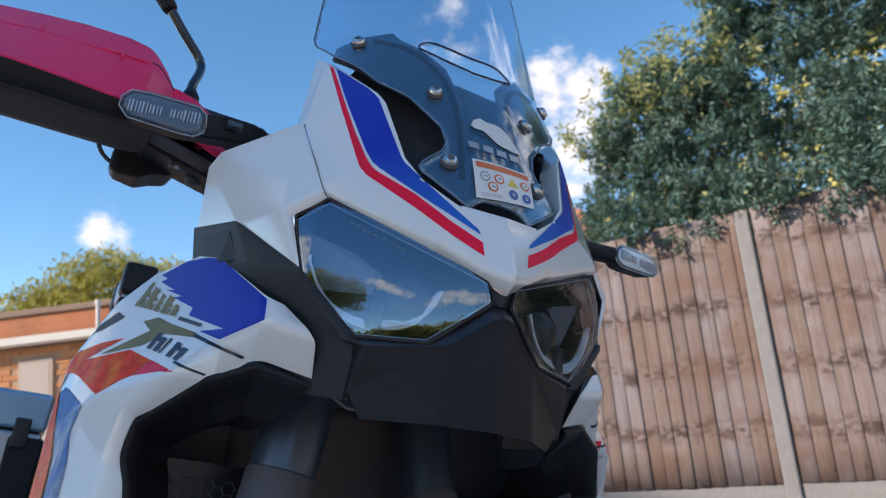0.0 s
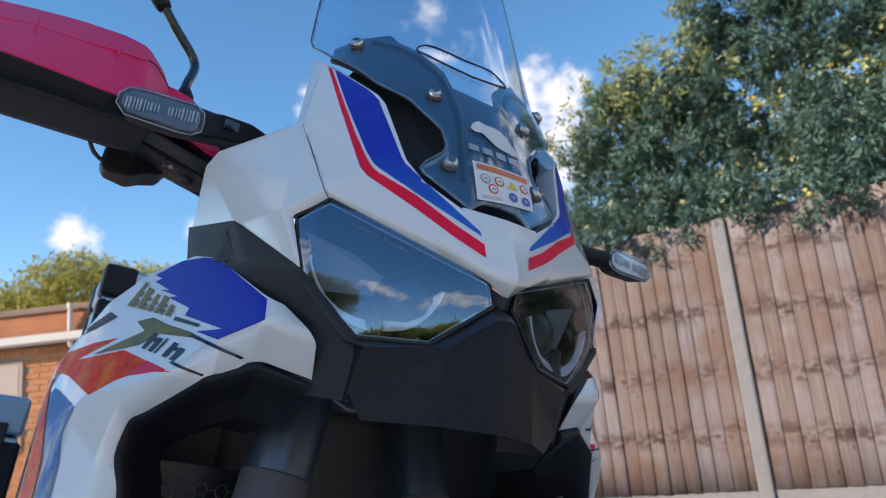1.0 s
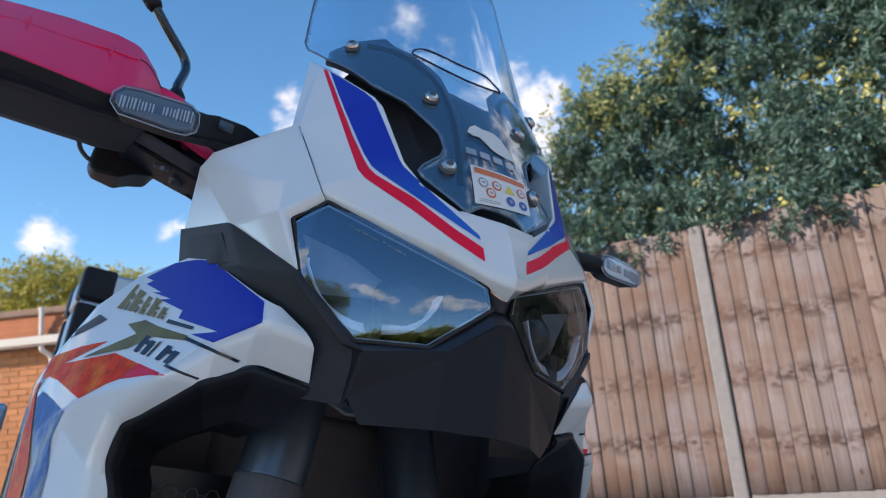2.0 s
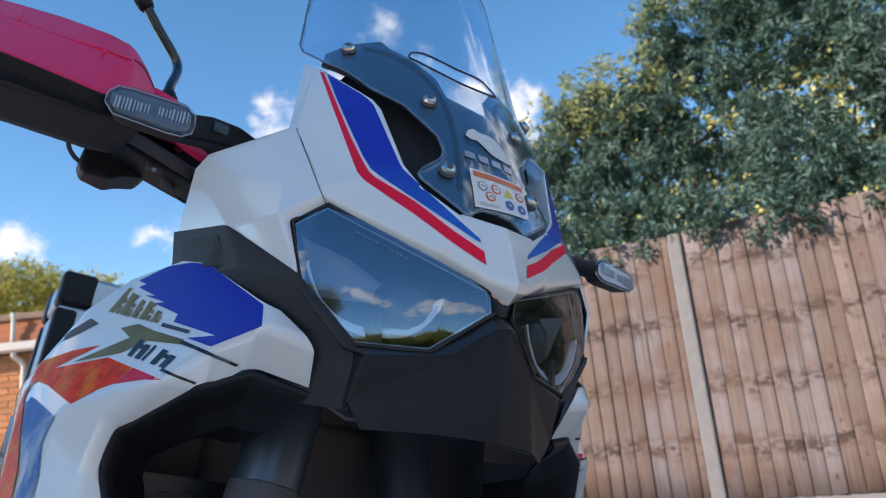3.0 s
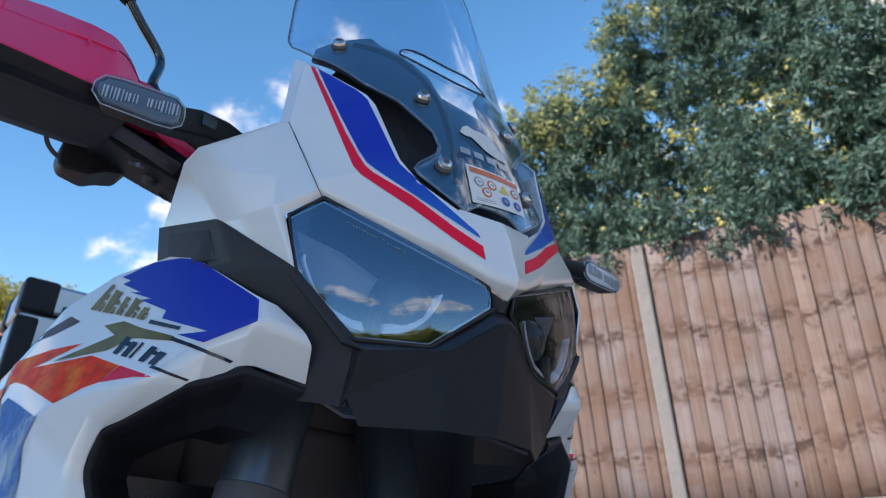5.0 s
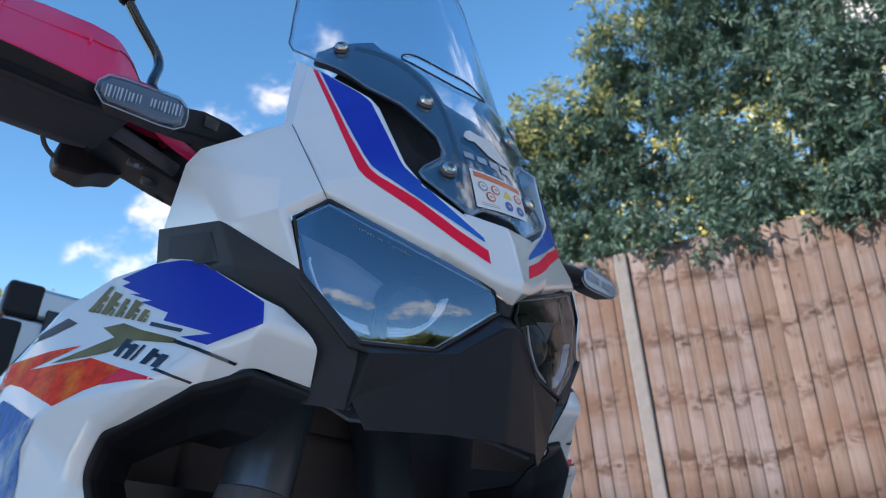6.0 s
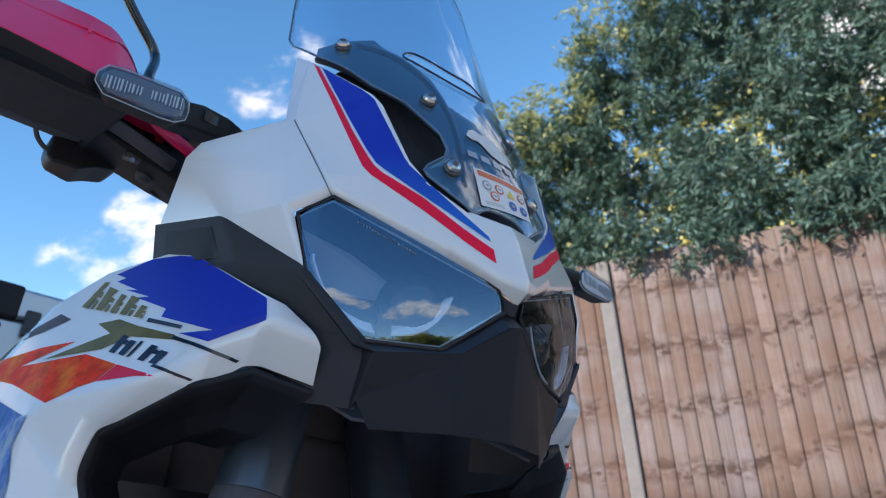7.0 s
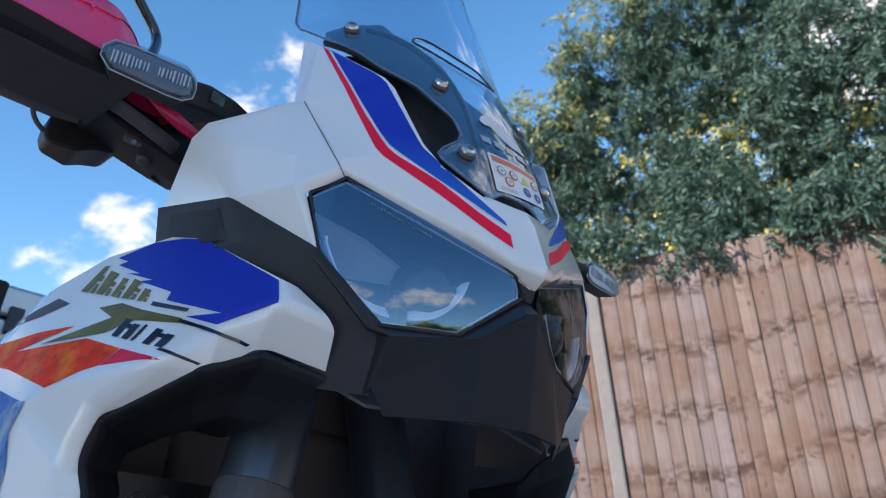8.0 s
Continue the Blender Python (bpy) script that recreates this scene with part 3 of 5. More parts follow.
bm = outline_bm(both(SCREEN), lambda u, w: (u, 0, w), 0.009)
hole = both(SLOT)
bmesh.ops.delete(bm, geom=[f for f in bm.faces if inside(hole, f.calc_center_median().x, f.calc_center_median().z)], context="FACES")
for v in bm.verts:
    v.co = on_screen(v.co.x, v.co.z)
bm.normal_update()
screen = part("windscreen", bm, screen_mat, bike, "clear acrylic windscreen with a slot", solid=0.003, smooth=True)
ring = both(SCREEN) + [SCREEN[0]]
edge = [on_screen(a + (c - a) * k / 5, b + (d - b) * k / 5, 0.001) for (a, b), (c, d) in zip(ring, ring[1:]) for k in range(5)]
part("polished_edge", tube(edge, 0.0013, 6), material("polished_edge", (0.11, 0.16, 0.23), 0.15, vary=0.1), screen, smooth=True)
part("slot_rim", tube(spline([on_screen(u, w) for u, w in hole] + [on_screen(*hole[0])], 4), 0.0012, 8), material("navy_trim", (0.015, 0.025, 0.07), 0.25), screen, smooth=True)

BRACKET = [(.030, 1.071), (.036, 1.0625), (.062, 1.081), (.076, 1.091), (.077, 1.0955), (.072, 1.104), (.054, 1.1208), (.0495, 1.1323), (.053, 1.155), (.072, 1.179), (.083, 1.194), (.113, 1.2145), (.152, 1.261),
           (.149, 1.273), (.147, 1.283), (.137, 1.290), (.120, 1.304), (.088, 1.318), (.078, 1.306), (.060, 1.296), (.034, 1.262), (.024, 1.20), (.026, 1.1275)]
for s in (-1, 1):
    plate = part("screen_bracket", outline_bm([(s * u, w) for u, w in BRACKET], lambda u, w: on_screen(u, w, 0.006), 0.012), matte_black, bike, "black bracket behind the windscreen", solid=0.004, smooth=True)
    part("bracket_rib", tube(spline([on_screen(s * u, w, 0.005) for u, w in [(.038, 1.09), (.036, 1.13), (.035, 1.19), (.045, 1.245), (.075, 1.285), (.11, 1.295)]], 5), 0.004, 8), matte_black, plate, smooth=True)
    for u, w in ((.129, 1.284), (.0585, 1.205), (.0525, 1.106)):
        c = Vector(on_screen(s * u, w, -0.001))
        nrm = (Vector(on_screen(s * u + 0.002, w)) - Vector(on_screen(s * u - 0.002, w))).cross(Vector(on_screen(s * u, w + 0.002)) - Vector(on_screen(s * u, w - 0.002))).normalized()
        if nrm.y > 0:
            nrm.negate()
        bolt = part("bolt", tube([c, c + nrm * 0.003, c + nrm * 0.0055, c + nrm * 0.007], [0.0078, 0.0078, 0.0066, 0.0042], 20), steel, plate, "steel button-head screw", smooth=False)
        part("socket", tube([c + nrm * 0.0062, c + nrm * 0.0073], [0.0036, 0.0036], 6), dark_black, bolt)
        part("washer", tube([c - nrm * 0.001, c + nrm * 0.0012], [0.0095, 0.0095], 20), dark_black, bolt)


def patch(points, off=-0.0012, step=0.01):
    return outline_bm(points, lambda u, w: on_screen(u, w, off), step)


def quad_at(a, b, e, d):
    """Maps unit coordinates into a four-cornered label."""
    a, b, e, d = [Vector((*q, 0)) for q in (a, b, e, d)]
    return lambda x, y: tuple((a.lerp(b, x).lerp(d.lerp(e, x), y))[:2])


on_label = quad_at((-.028, 1.1185), (.0435, 1.1225), (.0444, 1.0795), (-.027, 1.0695))
warning = part("warning_label", patch([on_label(*q) for q in ((0, 0), (1, 0), (1, 1), (0, 1))]), label_paper, screen, "white warning label with an orange band")
part("band", patch([on_label(*q) for q in ((.05, .05), (.97, .05), (.97, .2), (.05, .2))], -0.0017), label_orange, warning)


def disc(cx, cy, r, n=14, sy=1.55):
    return [on_label(cx + r * math.cos(2 * math.pi * k / n), cy + r * sy * math.sin(2 * math.pi * k / n)) for k in range(n)]


for cx, cy, mat, mid in ((.17, .42, label_grey, label_paper), (.40, .42, label_orange, label_paper), (.86, .42, label_orange, label_paper), (.28, .66, label_orange, label_paper), (.62, .76, label_blue, label_grey), (.86, .78, label_blue, label_paper)):
    part("symbol", patch(disc(cx, cy, .085), -0.0017), mat, warning)
    part("symbol_centre", patch(disc(cx, cy, .058 if mat is not label_blue else .03), -0.0021), mid, warning)
    part("symbol_mark", patch([on_label(cx - .03, cy - .03), on_label(cx + .03, cy - .02), on_label(cx + .03, cy + .03), on_label(cx - .03, cy + .02)], -0.0025), label_grey, warning)
part("symbol", patch([on_label(.63, .3), on_label(.73, .54), on_label(.53, .54)], -0.0017), label_yellow, warning)
for y in (.86, .91):
    part("text_bar", patch([on_label(.08, y), on_label(.42, y), on_label(.42, y + .015), on_label(.08, y + .015)], -0.0017), label_grey, warning)
rnd = random.Random(4)
TORN = [(-.022, 1.166), (-.018, 1.175), (-.010, 1.180), (-.003, 1.1765), (.006, 1.179), (.014, 1.1775), (.022, 1.172), (.030, 1.158), (.0345, 1.147), (.024, 1.1475), (.012, 1.148), (.004, 1.150), (-.004, 1.1585), (-.010, 1.163), (-.017, 1.162)]
part("torn_label", patch([(u + rnd.uniform(-.001, .001), w + rnd.uniform(-.001, .001)) for u, w in [((a - .006) * 1.05 + .006, (b - 1.163) * 1.05 + 1.164) for a, b in TORN]], -0.0013, 0.006), material("torn_paper", (0.72, 0.70, 0.67), 0.8, vary=0.12, scale=160), screen, "torn white paper remains")
for k in range(4):
    x = -.030 + k * .0165
    part("emblem_bar", patch([(x, 1.142), (x + .012, 1.142), (x + .012, 1.1335), (x, 1.1335)], -0.0013), material("silver_print", (0.42, 0.44, 0.47), 0.3, 0.5, vary=0.1), screen)

# black well behind the screen, between the cowl's inner edges
WELL = [(.133, .125, 1.222), (.111, .089, 1.184), (.0872, .043, 1.097), (.0702, .030, 1.073), (.040, .007, 1.049), (0, -.021, 1.049), (.135, .15, 1.235), (.12, .12, 1.18), (.085, .055, 1.10), (.07, .04, 1.07), (.045, .03, 1.055), (0, .025, 1.05),
        (.118, .155, 1.262), (.06, .067, 1.15), (0, .045, 1.12), (0, .117, 1.264), (.075, .139, 1.276)]
WELL_F = [(0, 1, 7, 6), (1, 2, 8, 7), (2, 3, 9, 8), (3, 4, 10, 9), (4, 5, 11, 10), (6, 7, 13, 16, 12), (7, 8, 13), (8, 9, 10, 11, 14, 13), (16, 13, 14, 15)]
part("instrument_well", faces_bm(*join_halves(WELL, WELL_F), (0, -1, 1.0)), deep_black, bike, "black instrument surround", solid=0.003)


# ---- headlights ----
def lens_depth(a, w):
    return .0201 + .4946 * (a - .1162) + .0417 * (w - .9783)


def lens_surface(u, w):
    """A shell that bulges over the lamp; its rim meets the cowl."""
    a = abs(u)
    return (u, lens_depth(a, w) + 0.2 * max(0.0, a - .166) - .014 * (.56 - ((a - .10) / .12) ** 2 - ((w - .985) / .1) ** 2), w)


def spline2(points):
    return [(q.x, q.y) for q in spline([(a, b, 0) for a, b in points], 5)]


def shade_by(ob, surface):
    """Even shading on a curved shell, from the slope of its surface."""
    h, normals = 1e-4, []
    for v in ob.data.vertices:
        u, w = v.co.x, v.co.z
        a, b, c, d = [Vector(surface(*q)) for q in ((u + h, w), (u - h, w), (u, w + h), (u, w - h))]
        q = (a - b).cross(c - d).normalized()
        normals.append(q if q.y < 0 else -q)
    ob.data.normals_split_custom_set_from_vertices(normals)


shade_by(screen, on_screen)
mark_grey = material("moulded_mark", (0.16, 0.19, 0.23), 0.4)
GUIDES = [([(.1628, .989), (.1615, .981), (.1515, .9582), (.1393, .9424), (.1234, .9296), (.1085, .9255)], [(.1620, .988), (.1585, .979), (.1470, .9566), (.1338, .9436), (.1192, .9361), (.1086, .9340)]),
          ([(.0960, .9262), (.0783, .9296), (.0646, .9396), (.0541, .9547), (.0490, .9690)], [(.0968, .9345), (.0812, .9371), (.0695, .9451), (.0595, .9564), (.0495, .9692)])]
for s in (-1, 1):
    hull_v = [(s * u, v + 0.001, w) for u, v, w in LENS] + [(s * (0.1 + (u - .1) * .8), v + 0.06, .975 + (w - .975) * .8) for u, v, w in LENS]
    head = part("headlight", faces_bm(hull_v, [(i, (i + 1) % 7, 7 + (i + 1) % 7, 7 + i) for i in range(7)] + [tuple(range(7, 14))], (s * .1, -1, .97)), lamp_black, bike, "dark clear-lensed headlight with a light-guide ring")
    shade_by(part("lens", outline_bm([(s * u, w) for u, v, w in LENS], lens_surface, 0.003), lens_mat, head, "clear lamp lens mirroring the sky", smooth=True), lens_surface)
    rim = [(s * u, lens_depth(u, w) - 0.001 + (0.2 * max(0, u - .166)), w) for u, v, w in LENS]
    part("lens_seal", tube(rim + rim[:1], 0.0017, 8), deep_black, head, smooth=True)
    # pale blue tube paints the bright glint along the lens rim
    glint = [(s * (.1 + (u - .1) * .965), lens_depth(u, w) + 0.0015 + (0.2 * max(0, u - .166)), .972 + (w - .972) * .955) for u, v, w in LENS]
    part("lens_glint", tube(glint + glint[:1], 0.0009, 6), material("lens_glint", (0.35, 0.45, 0.55), 0.15, vary=0.1), head, smooth=True)
    for outer, inner in GUIDES:
        for k in range(6):
            t = k / 5
            pts = [(s * (a + (c - a) * t), lens_depth(a + (c - a) * t, b) + 0.007 + 0.0013 * k, b + (d - b) * t) for (a, b), (c, d) in zip(outer, inner)]
            part("light_guide", tube(spline(pts, 5), 0.0011 if k % 2 else 0.0015, 8), light_guide, head, "white light-guide strip", smooth=True)
        n = len(outer)
        sheet_v = [(s * a, lens_depth(a, b) + 0.0085, b) for a, b in spline2(outer)] + [(s * a, lens_depth(a, b) + 0.017, b) for a, b in spline2(inner)]
        m = len(sheet_v) // 2
        part("guide_blade", faces_bm(sheet_v, [(k, k + 1, m + k + 1, m + k) for k in range(m - 1)], (s * .1, 1, .97)), light_guide, head, "milky white light-guide blade", solid=0.001, smooth=True)
    part("lamp_tab", faces_bm([(s * u, lens_depth(u, w) + .003, w) for u, w in ((.1075, .950), (.0975, .948), (.0975, .918), (.1085, .918))], [(0, 1, 2, 3)], (0, 1, 1)), matte_black, head, solid=0.01, bevel=0.0015)
    c = Vector((s * .066, lens_depth(.066, .96) + 0.036, .958))
    d = Vector((s * .45, -.89, .02)).normalized()
    part("projector_ring", tube([c, c + d * 0.014, c + d * 0.02], [0.034, 0.034, 0.030], 32), lamp_black, head)
    bm = bmesh.new()
    bmesh.ops.create_uvsphere(bm, u_segments=28, v_segments=14, radius=0.0285, matrix=Matrix.Translation(c + d * 0.006))
    part("projector_lens", bm, material("projector_glass", (0.02, 0.022, 0.026), 0.25, vary=0.1), head, smooth=True)
    part("reflector_fin", faces_bm([(s * .165, lens_depth(.165, 1.0) + .03, 1.02), (s * .12, lens_depth(.12, 1.0) + .035, 1.005), (s * .06, lens_depth(.06, .98) + .035, .965), (s * .14, lens_depth(.14, .97) + .04, .965)], [(0, 1, 2, 3)], (0, 1, 1)), material("grey_bezel", (0.20, 0.215, 0.235), 0.5, vary=0.1), head, "grey bezel plate", solid=0.002)
    marks = random.Random(3)
    for k in range(20 if s < 0 else 0):
        a = .137 - .0023 * k - (.003 if k > 10 else 0)
        w = 1.0235 - .00125 * k + marks.uniform(-.0008, .0008)
        h, wide = marks.uniform(.0004, .0014), marks.uniform(.0007, .0017)
        part("moulded_mark", outline_bm([(s * a, w - h), (s * (a - wide), w - .0006 - h), (s * (a - wide), w - .0006 + h), (s * a, w + h)], lambda u, z: tuple(Vector(lens_surface(u, z)) + Vector((0, -.0006, 0)))), mark_grey, head)

part("lamp_bridge", faces_bm([(-.0138, -.0285, .979), (0, -.038, .968), (.0138, -.0285, .979), (.0092, -.0285, .9605), (0, -.0355, .9585), (-.0092, -.0285, .9605)], [(0, 1, 4, 5), (1, 2, 3, 4)], (0, 1, .97)), satin_black, bike, solid=0.004, bevel=0.001)


# ---- painted graphics: thin films laid onto the panels ----
def film(name, corners, target, mat, s, parent, off=0.0005, step=0.004, label=""):
    """A film cut to an outline with straight edges and laid onto a panel from the front quarter, so that its edges stay straight over the folds."""
    tree = BVH[target.name]
    pts = [Vector((-s * u, v, w)) for u, v, w in corners]
    mid = sum(pts, Vector()) / len(pts)
    d = (mid - Vector((s * .40, -.58, .745))).normalized()
    e1 = d.cross(Vector((0, 0, 1))).normalized()
    e2 = e1.cross(d)
    bm = bmesh.new()
    f = bm.faces.new([bm.verts.new(((p - mid).dot(e1), (p - mid).dot(e2), 0)) for p in pts])
    f.normal_update()
    bmesh.ops.triangulate(bm, faces=[f])
    for _ in range(9):
        long = [e for e in bm.edges if e.calc_length() > step]
        if not long:
            break
        bmesh.ops.subdivide_edges(bm, edges=long, cuts=1)
        bmesh.ops.triangulate(bm, faces=[f for f in bm.faces if len(f.verts) > 3])
    for q in bm.verts:
        at = mid + e1 * q.co.x + e2 * q.co.y
        co, nr, i, dd = tree.ray_cast(at - d * .4, d)
        if co is None:
            co, nr, i, dd = min((tree.find_nearest(at + d * k * .01) for k in range(-12, 13)), key=lambda r: r[3])
        if nr.dot(d) > 0:
            nr = -nr
        q.co = co + nr * off
    bmesh.ops.recalc_face_normals(bm, faces=bm.faces)
    if sum(f.normal.dot(d) * f.calc_area() for f in bm.faces) > 0:
        bmesh.ops.reverse_faces(bm, faces=bm.faces)
    return part(name, bm, mat, parent, label, smooth=True)


def laid(name, corners, target, mat, s, parent, off=0.0010, n=24):
    """A narrow strip between two long edges, laid onto the nearest surface of a panel."""
    a, b, c, d = [Vector((-s * u, v, w)) for u, v, w in corners]
    face = Vector((s * .62, -.75, -.1)).normalized()
    bm = bmesh.new()
    rows = []
    for i in range(n + 1):
        row = []
        for q in (a.lerp(b, i / n), d.lerp(c, i / n)):
            co, nr, k, dd = BVH[target.name].ray_cast(q + face * .06, -face)
            if co is None:
                co, nr, k, dd = BVH[target.name].find_nearest(q)
            if nr.dot(co - Vector((s * .1, .35, .87))) < 0:
                nr = -nr
            row.append(bm.verts.new(co + nr * off))
        rows.append(row)
    for p, q in zip(rows, rows[1:]):
        bm.faces.new((p[0], p[1], q[1], q[0]))
    bmesh.ops.recalc_face_normals(bm, faces=bm.faces)
    return part(name, bm, mat, parent)


from mathutils.bvhtree import BVHTree
bpy.context.view_layer.update()
BVH = {}
for ob in (front_cowl, *shroud_parts.values()):
    ob.modifiers["thickness"].show_viewport = False
    ev = ob.evaluated_get(bpy.context.evaluated_depsgraph_get())
    me = ev.to_mesh()
    me.calc_loop_triangles()
    BVH[ob.name] = BVHTree.FromPolygons([v.co.copy() for v in me.vertices], [tuple(t.vertices) for t in me.loop_triangles])
    ev.to_mesh_clear()
    ob.modifiers["thickness"].show_viewport = True

RED = [(-.1563, .1380, 1.2440), (-.1369, .054, 1.1097), (-.1328, .041, 1.0879), (-.1272, .0336, 1.078), (-.0838, .0043, 1.0472), (-.0508, -.018, 1.0211),
    (-.0235, -.0344, 1.0028), (-.025, -.0311, 1.0171), (-.0505, -.0153, 1.0346), (-.0839, .0072, 1.0619), (-.1178, .0295, 1.0831), (-.1235, .0346, 1.0896), (-.1276, .0412, 1.1),
    (-.136, .0634, 1.1342), (-.1456, .0926, 1.1827), (-.1520, .1340, 1.2410)]
BLUE = [(-.1511, .1283, 1.2381), (-.1247, .0800, 1.1985), (-.1207, .0700, 1.1890), (-.1168, .0639, 1.1816), (-.098, .0232, 1.1039), (-.0944, .0193, 1.0963), (-.068, .0004, 1.069),
    (-.0285, -.0265, 1.0305), (-.0268, -.0285, 1.0252), (-.0504, -.0141, 1.0409), (-.0935, .0142, 1.0711), (-.1156, .0289, 1.0868), (-.1219, .0349, 1.0934), (-.1277, .0451, 1.109),
    (-.1375, .0727, 1.1529), (-.1459, .1007, 1.1971)]
SIDE_BLUE = [(-.268, .2622, .9908), (-.2486, .2243, 1.0032), (-.2338, .1903, 1.0028), (-.2242, .1657, .9979), (-.221, .1377, .9859), (-.1915, .0640, .9415), (-.1925, .0545, .9200),
    (-.219, .1048, .9038), (-.2339, .1371, .9134), (-.2169, .106, .9149), (-.2424, .1694, .9333), (-.2395, .1721, .9425), (-.256, .2144, .9583), (-.2488, .2017, .9586),
    (-.2629, .2362, .9698), (-.2554, .2215, .9679), (-.2676, .2547, .9815), (-.2623, .2461, .9847)]
ORANGE = [(-.333, .352, .9), (-.3088, .297, .9099), (-.2905, .2452, .9118), (-.3199, .3106, .8906), (-.2844, .2189, .8965), (-.268, .1708, .883), (-.2797, .1831, .8667),
    (-.2883, .1985, .8621), (-.3054, .2256, .8478), (-.3228, .3026, .8714), (-.3296, .3319, .8772), (-.3341, .3695, .8763)]
MAGENTA = [(-.268, .1708, .883), (-.2503, .1227, .8693), (-.2611, .1446, .87), (-.2797, .1831, .8667)]
BOLT = [(-.3078, .2788, .8949), (-.2716, .2075, .9171), (-.2783, .2331, .9299), (-.2661, .2086, .9329), (-.2557, .1804, .9232), (-.2353, .1376, .9116), (-.2377, .1363, .9065),
    (-.2608, .1789, .9117), (-.2762, .2036, .9003), (-.2939, .24, .8966)]
LINES = [[(-.2375, .1411, .9117), (-.1976, .0837, .8894), (-.1989, .0861, .8875), (-.2401, .142, .9085)], [(-.2517, .1338, .8812), (-.2233, .1101, .8712), (-.2245, .1115, .8695),
    (-.2537, .1356, .879)], [(-.2511, .1835, .9339), (-.231, .1413, .9224), (-.2333, .1417, .9192), (-.2534, .1832, .9299)]]
STROKES = [[(-.2876, .2777, .9533), (-.281, .2544, .9479), (-.2713, .2602, .9806), (-.2745, .2686, .9821)], [(-.2798, .2509, .9471), (-.2734, .2332, .9429), (-.2641, .24, .9718),
    (-.2702, .2566, .9792)], [(-.2718, .2288, .942), (-.2679, .2182, .9395), (-.259, .226, .9655), (-.2626, .236, .97)], [(-.2664, .2139, .9385), (-.2602, .1985, .935),
    (-.2519, .2068, .9569), (-.2576, .2222, .9637)], [(-.2585, .1953, .9342), (-.2537, .1857, .932), (-.2465, .1919, .9502), (-.2505, .2029, .9551)]]
STROKES_LOW = [[(-.2725, .1923, .8965), (-.265, .1709, .891), (-.2567, .1667, .9074), (-.2642, .1887, .9143)], [(-.2636, .1667, .8899), (-.2602, .1572, .8874), (-.2515, .1547, .9033),
    (-.2551, .1629, .906)], [(-.2583, .1518, .886), (-.2495, .1293, .8801), (-.24, .1284, .8945), (-.2494, .1499, .9017)]]
LOW_BLUE = [(-.3308, .3312, .8606), (-.3145, .2351, .8359), (-.3185, .2379, .8092), (-.314, .2302, .7798), (-.3136, .2237, .7201), (-.324, .2517, .7201), (-.325, .2767, .7849),
    (-.3311, .3202, .8246), (-.3334, .3395, .854)]
STRIP = [(-.3342, .3496, .8747), (-.3354, .349, .8583), (-.3322, .3247, .8247), (-.3273, .288, .7848), (-.3256, .2641, .7201), (-.3351, .3293, .72), (-.3366, .3334, .7995),
    (-.3344, .4062, .8557), (-.3343, .3961, .8745)]
VENT = [(-.325, .362, .922), (-.3112, .3327, .9383), (-.299, .3081, .9497), (-.2931, .281, .9403), (-.3083, .3154, .9296)]
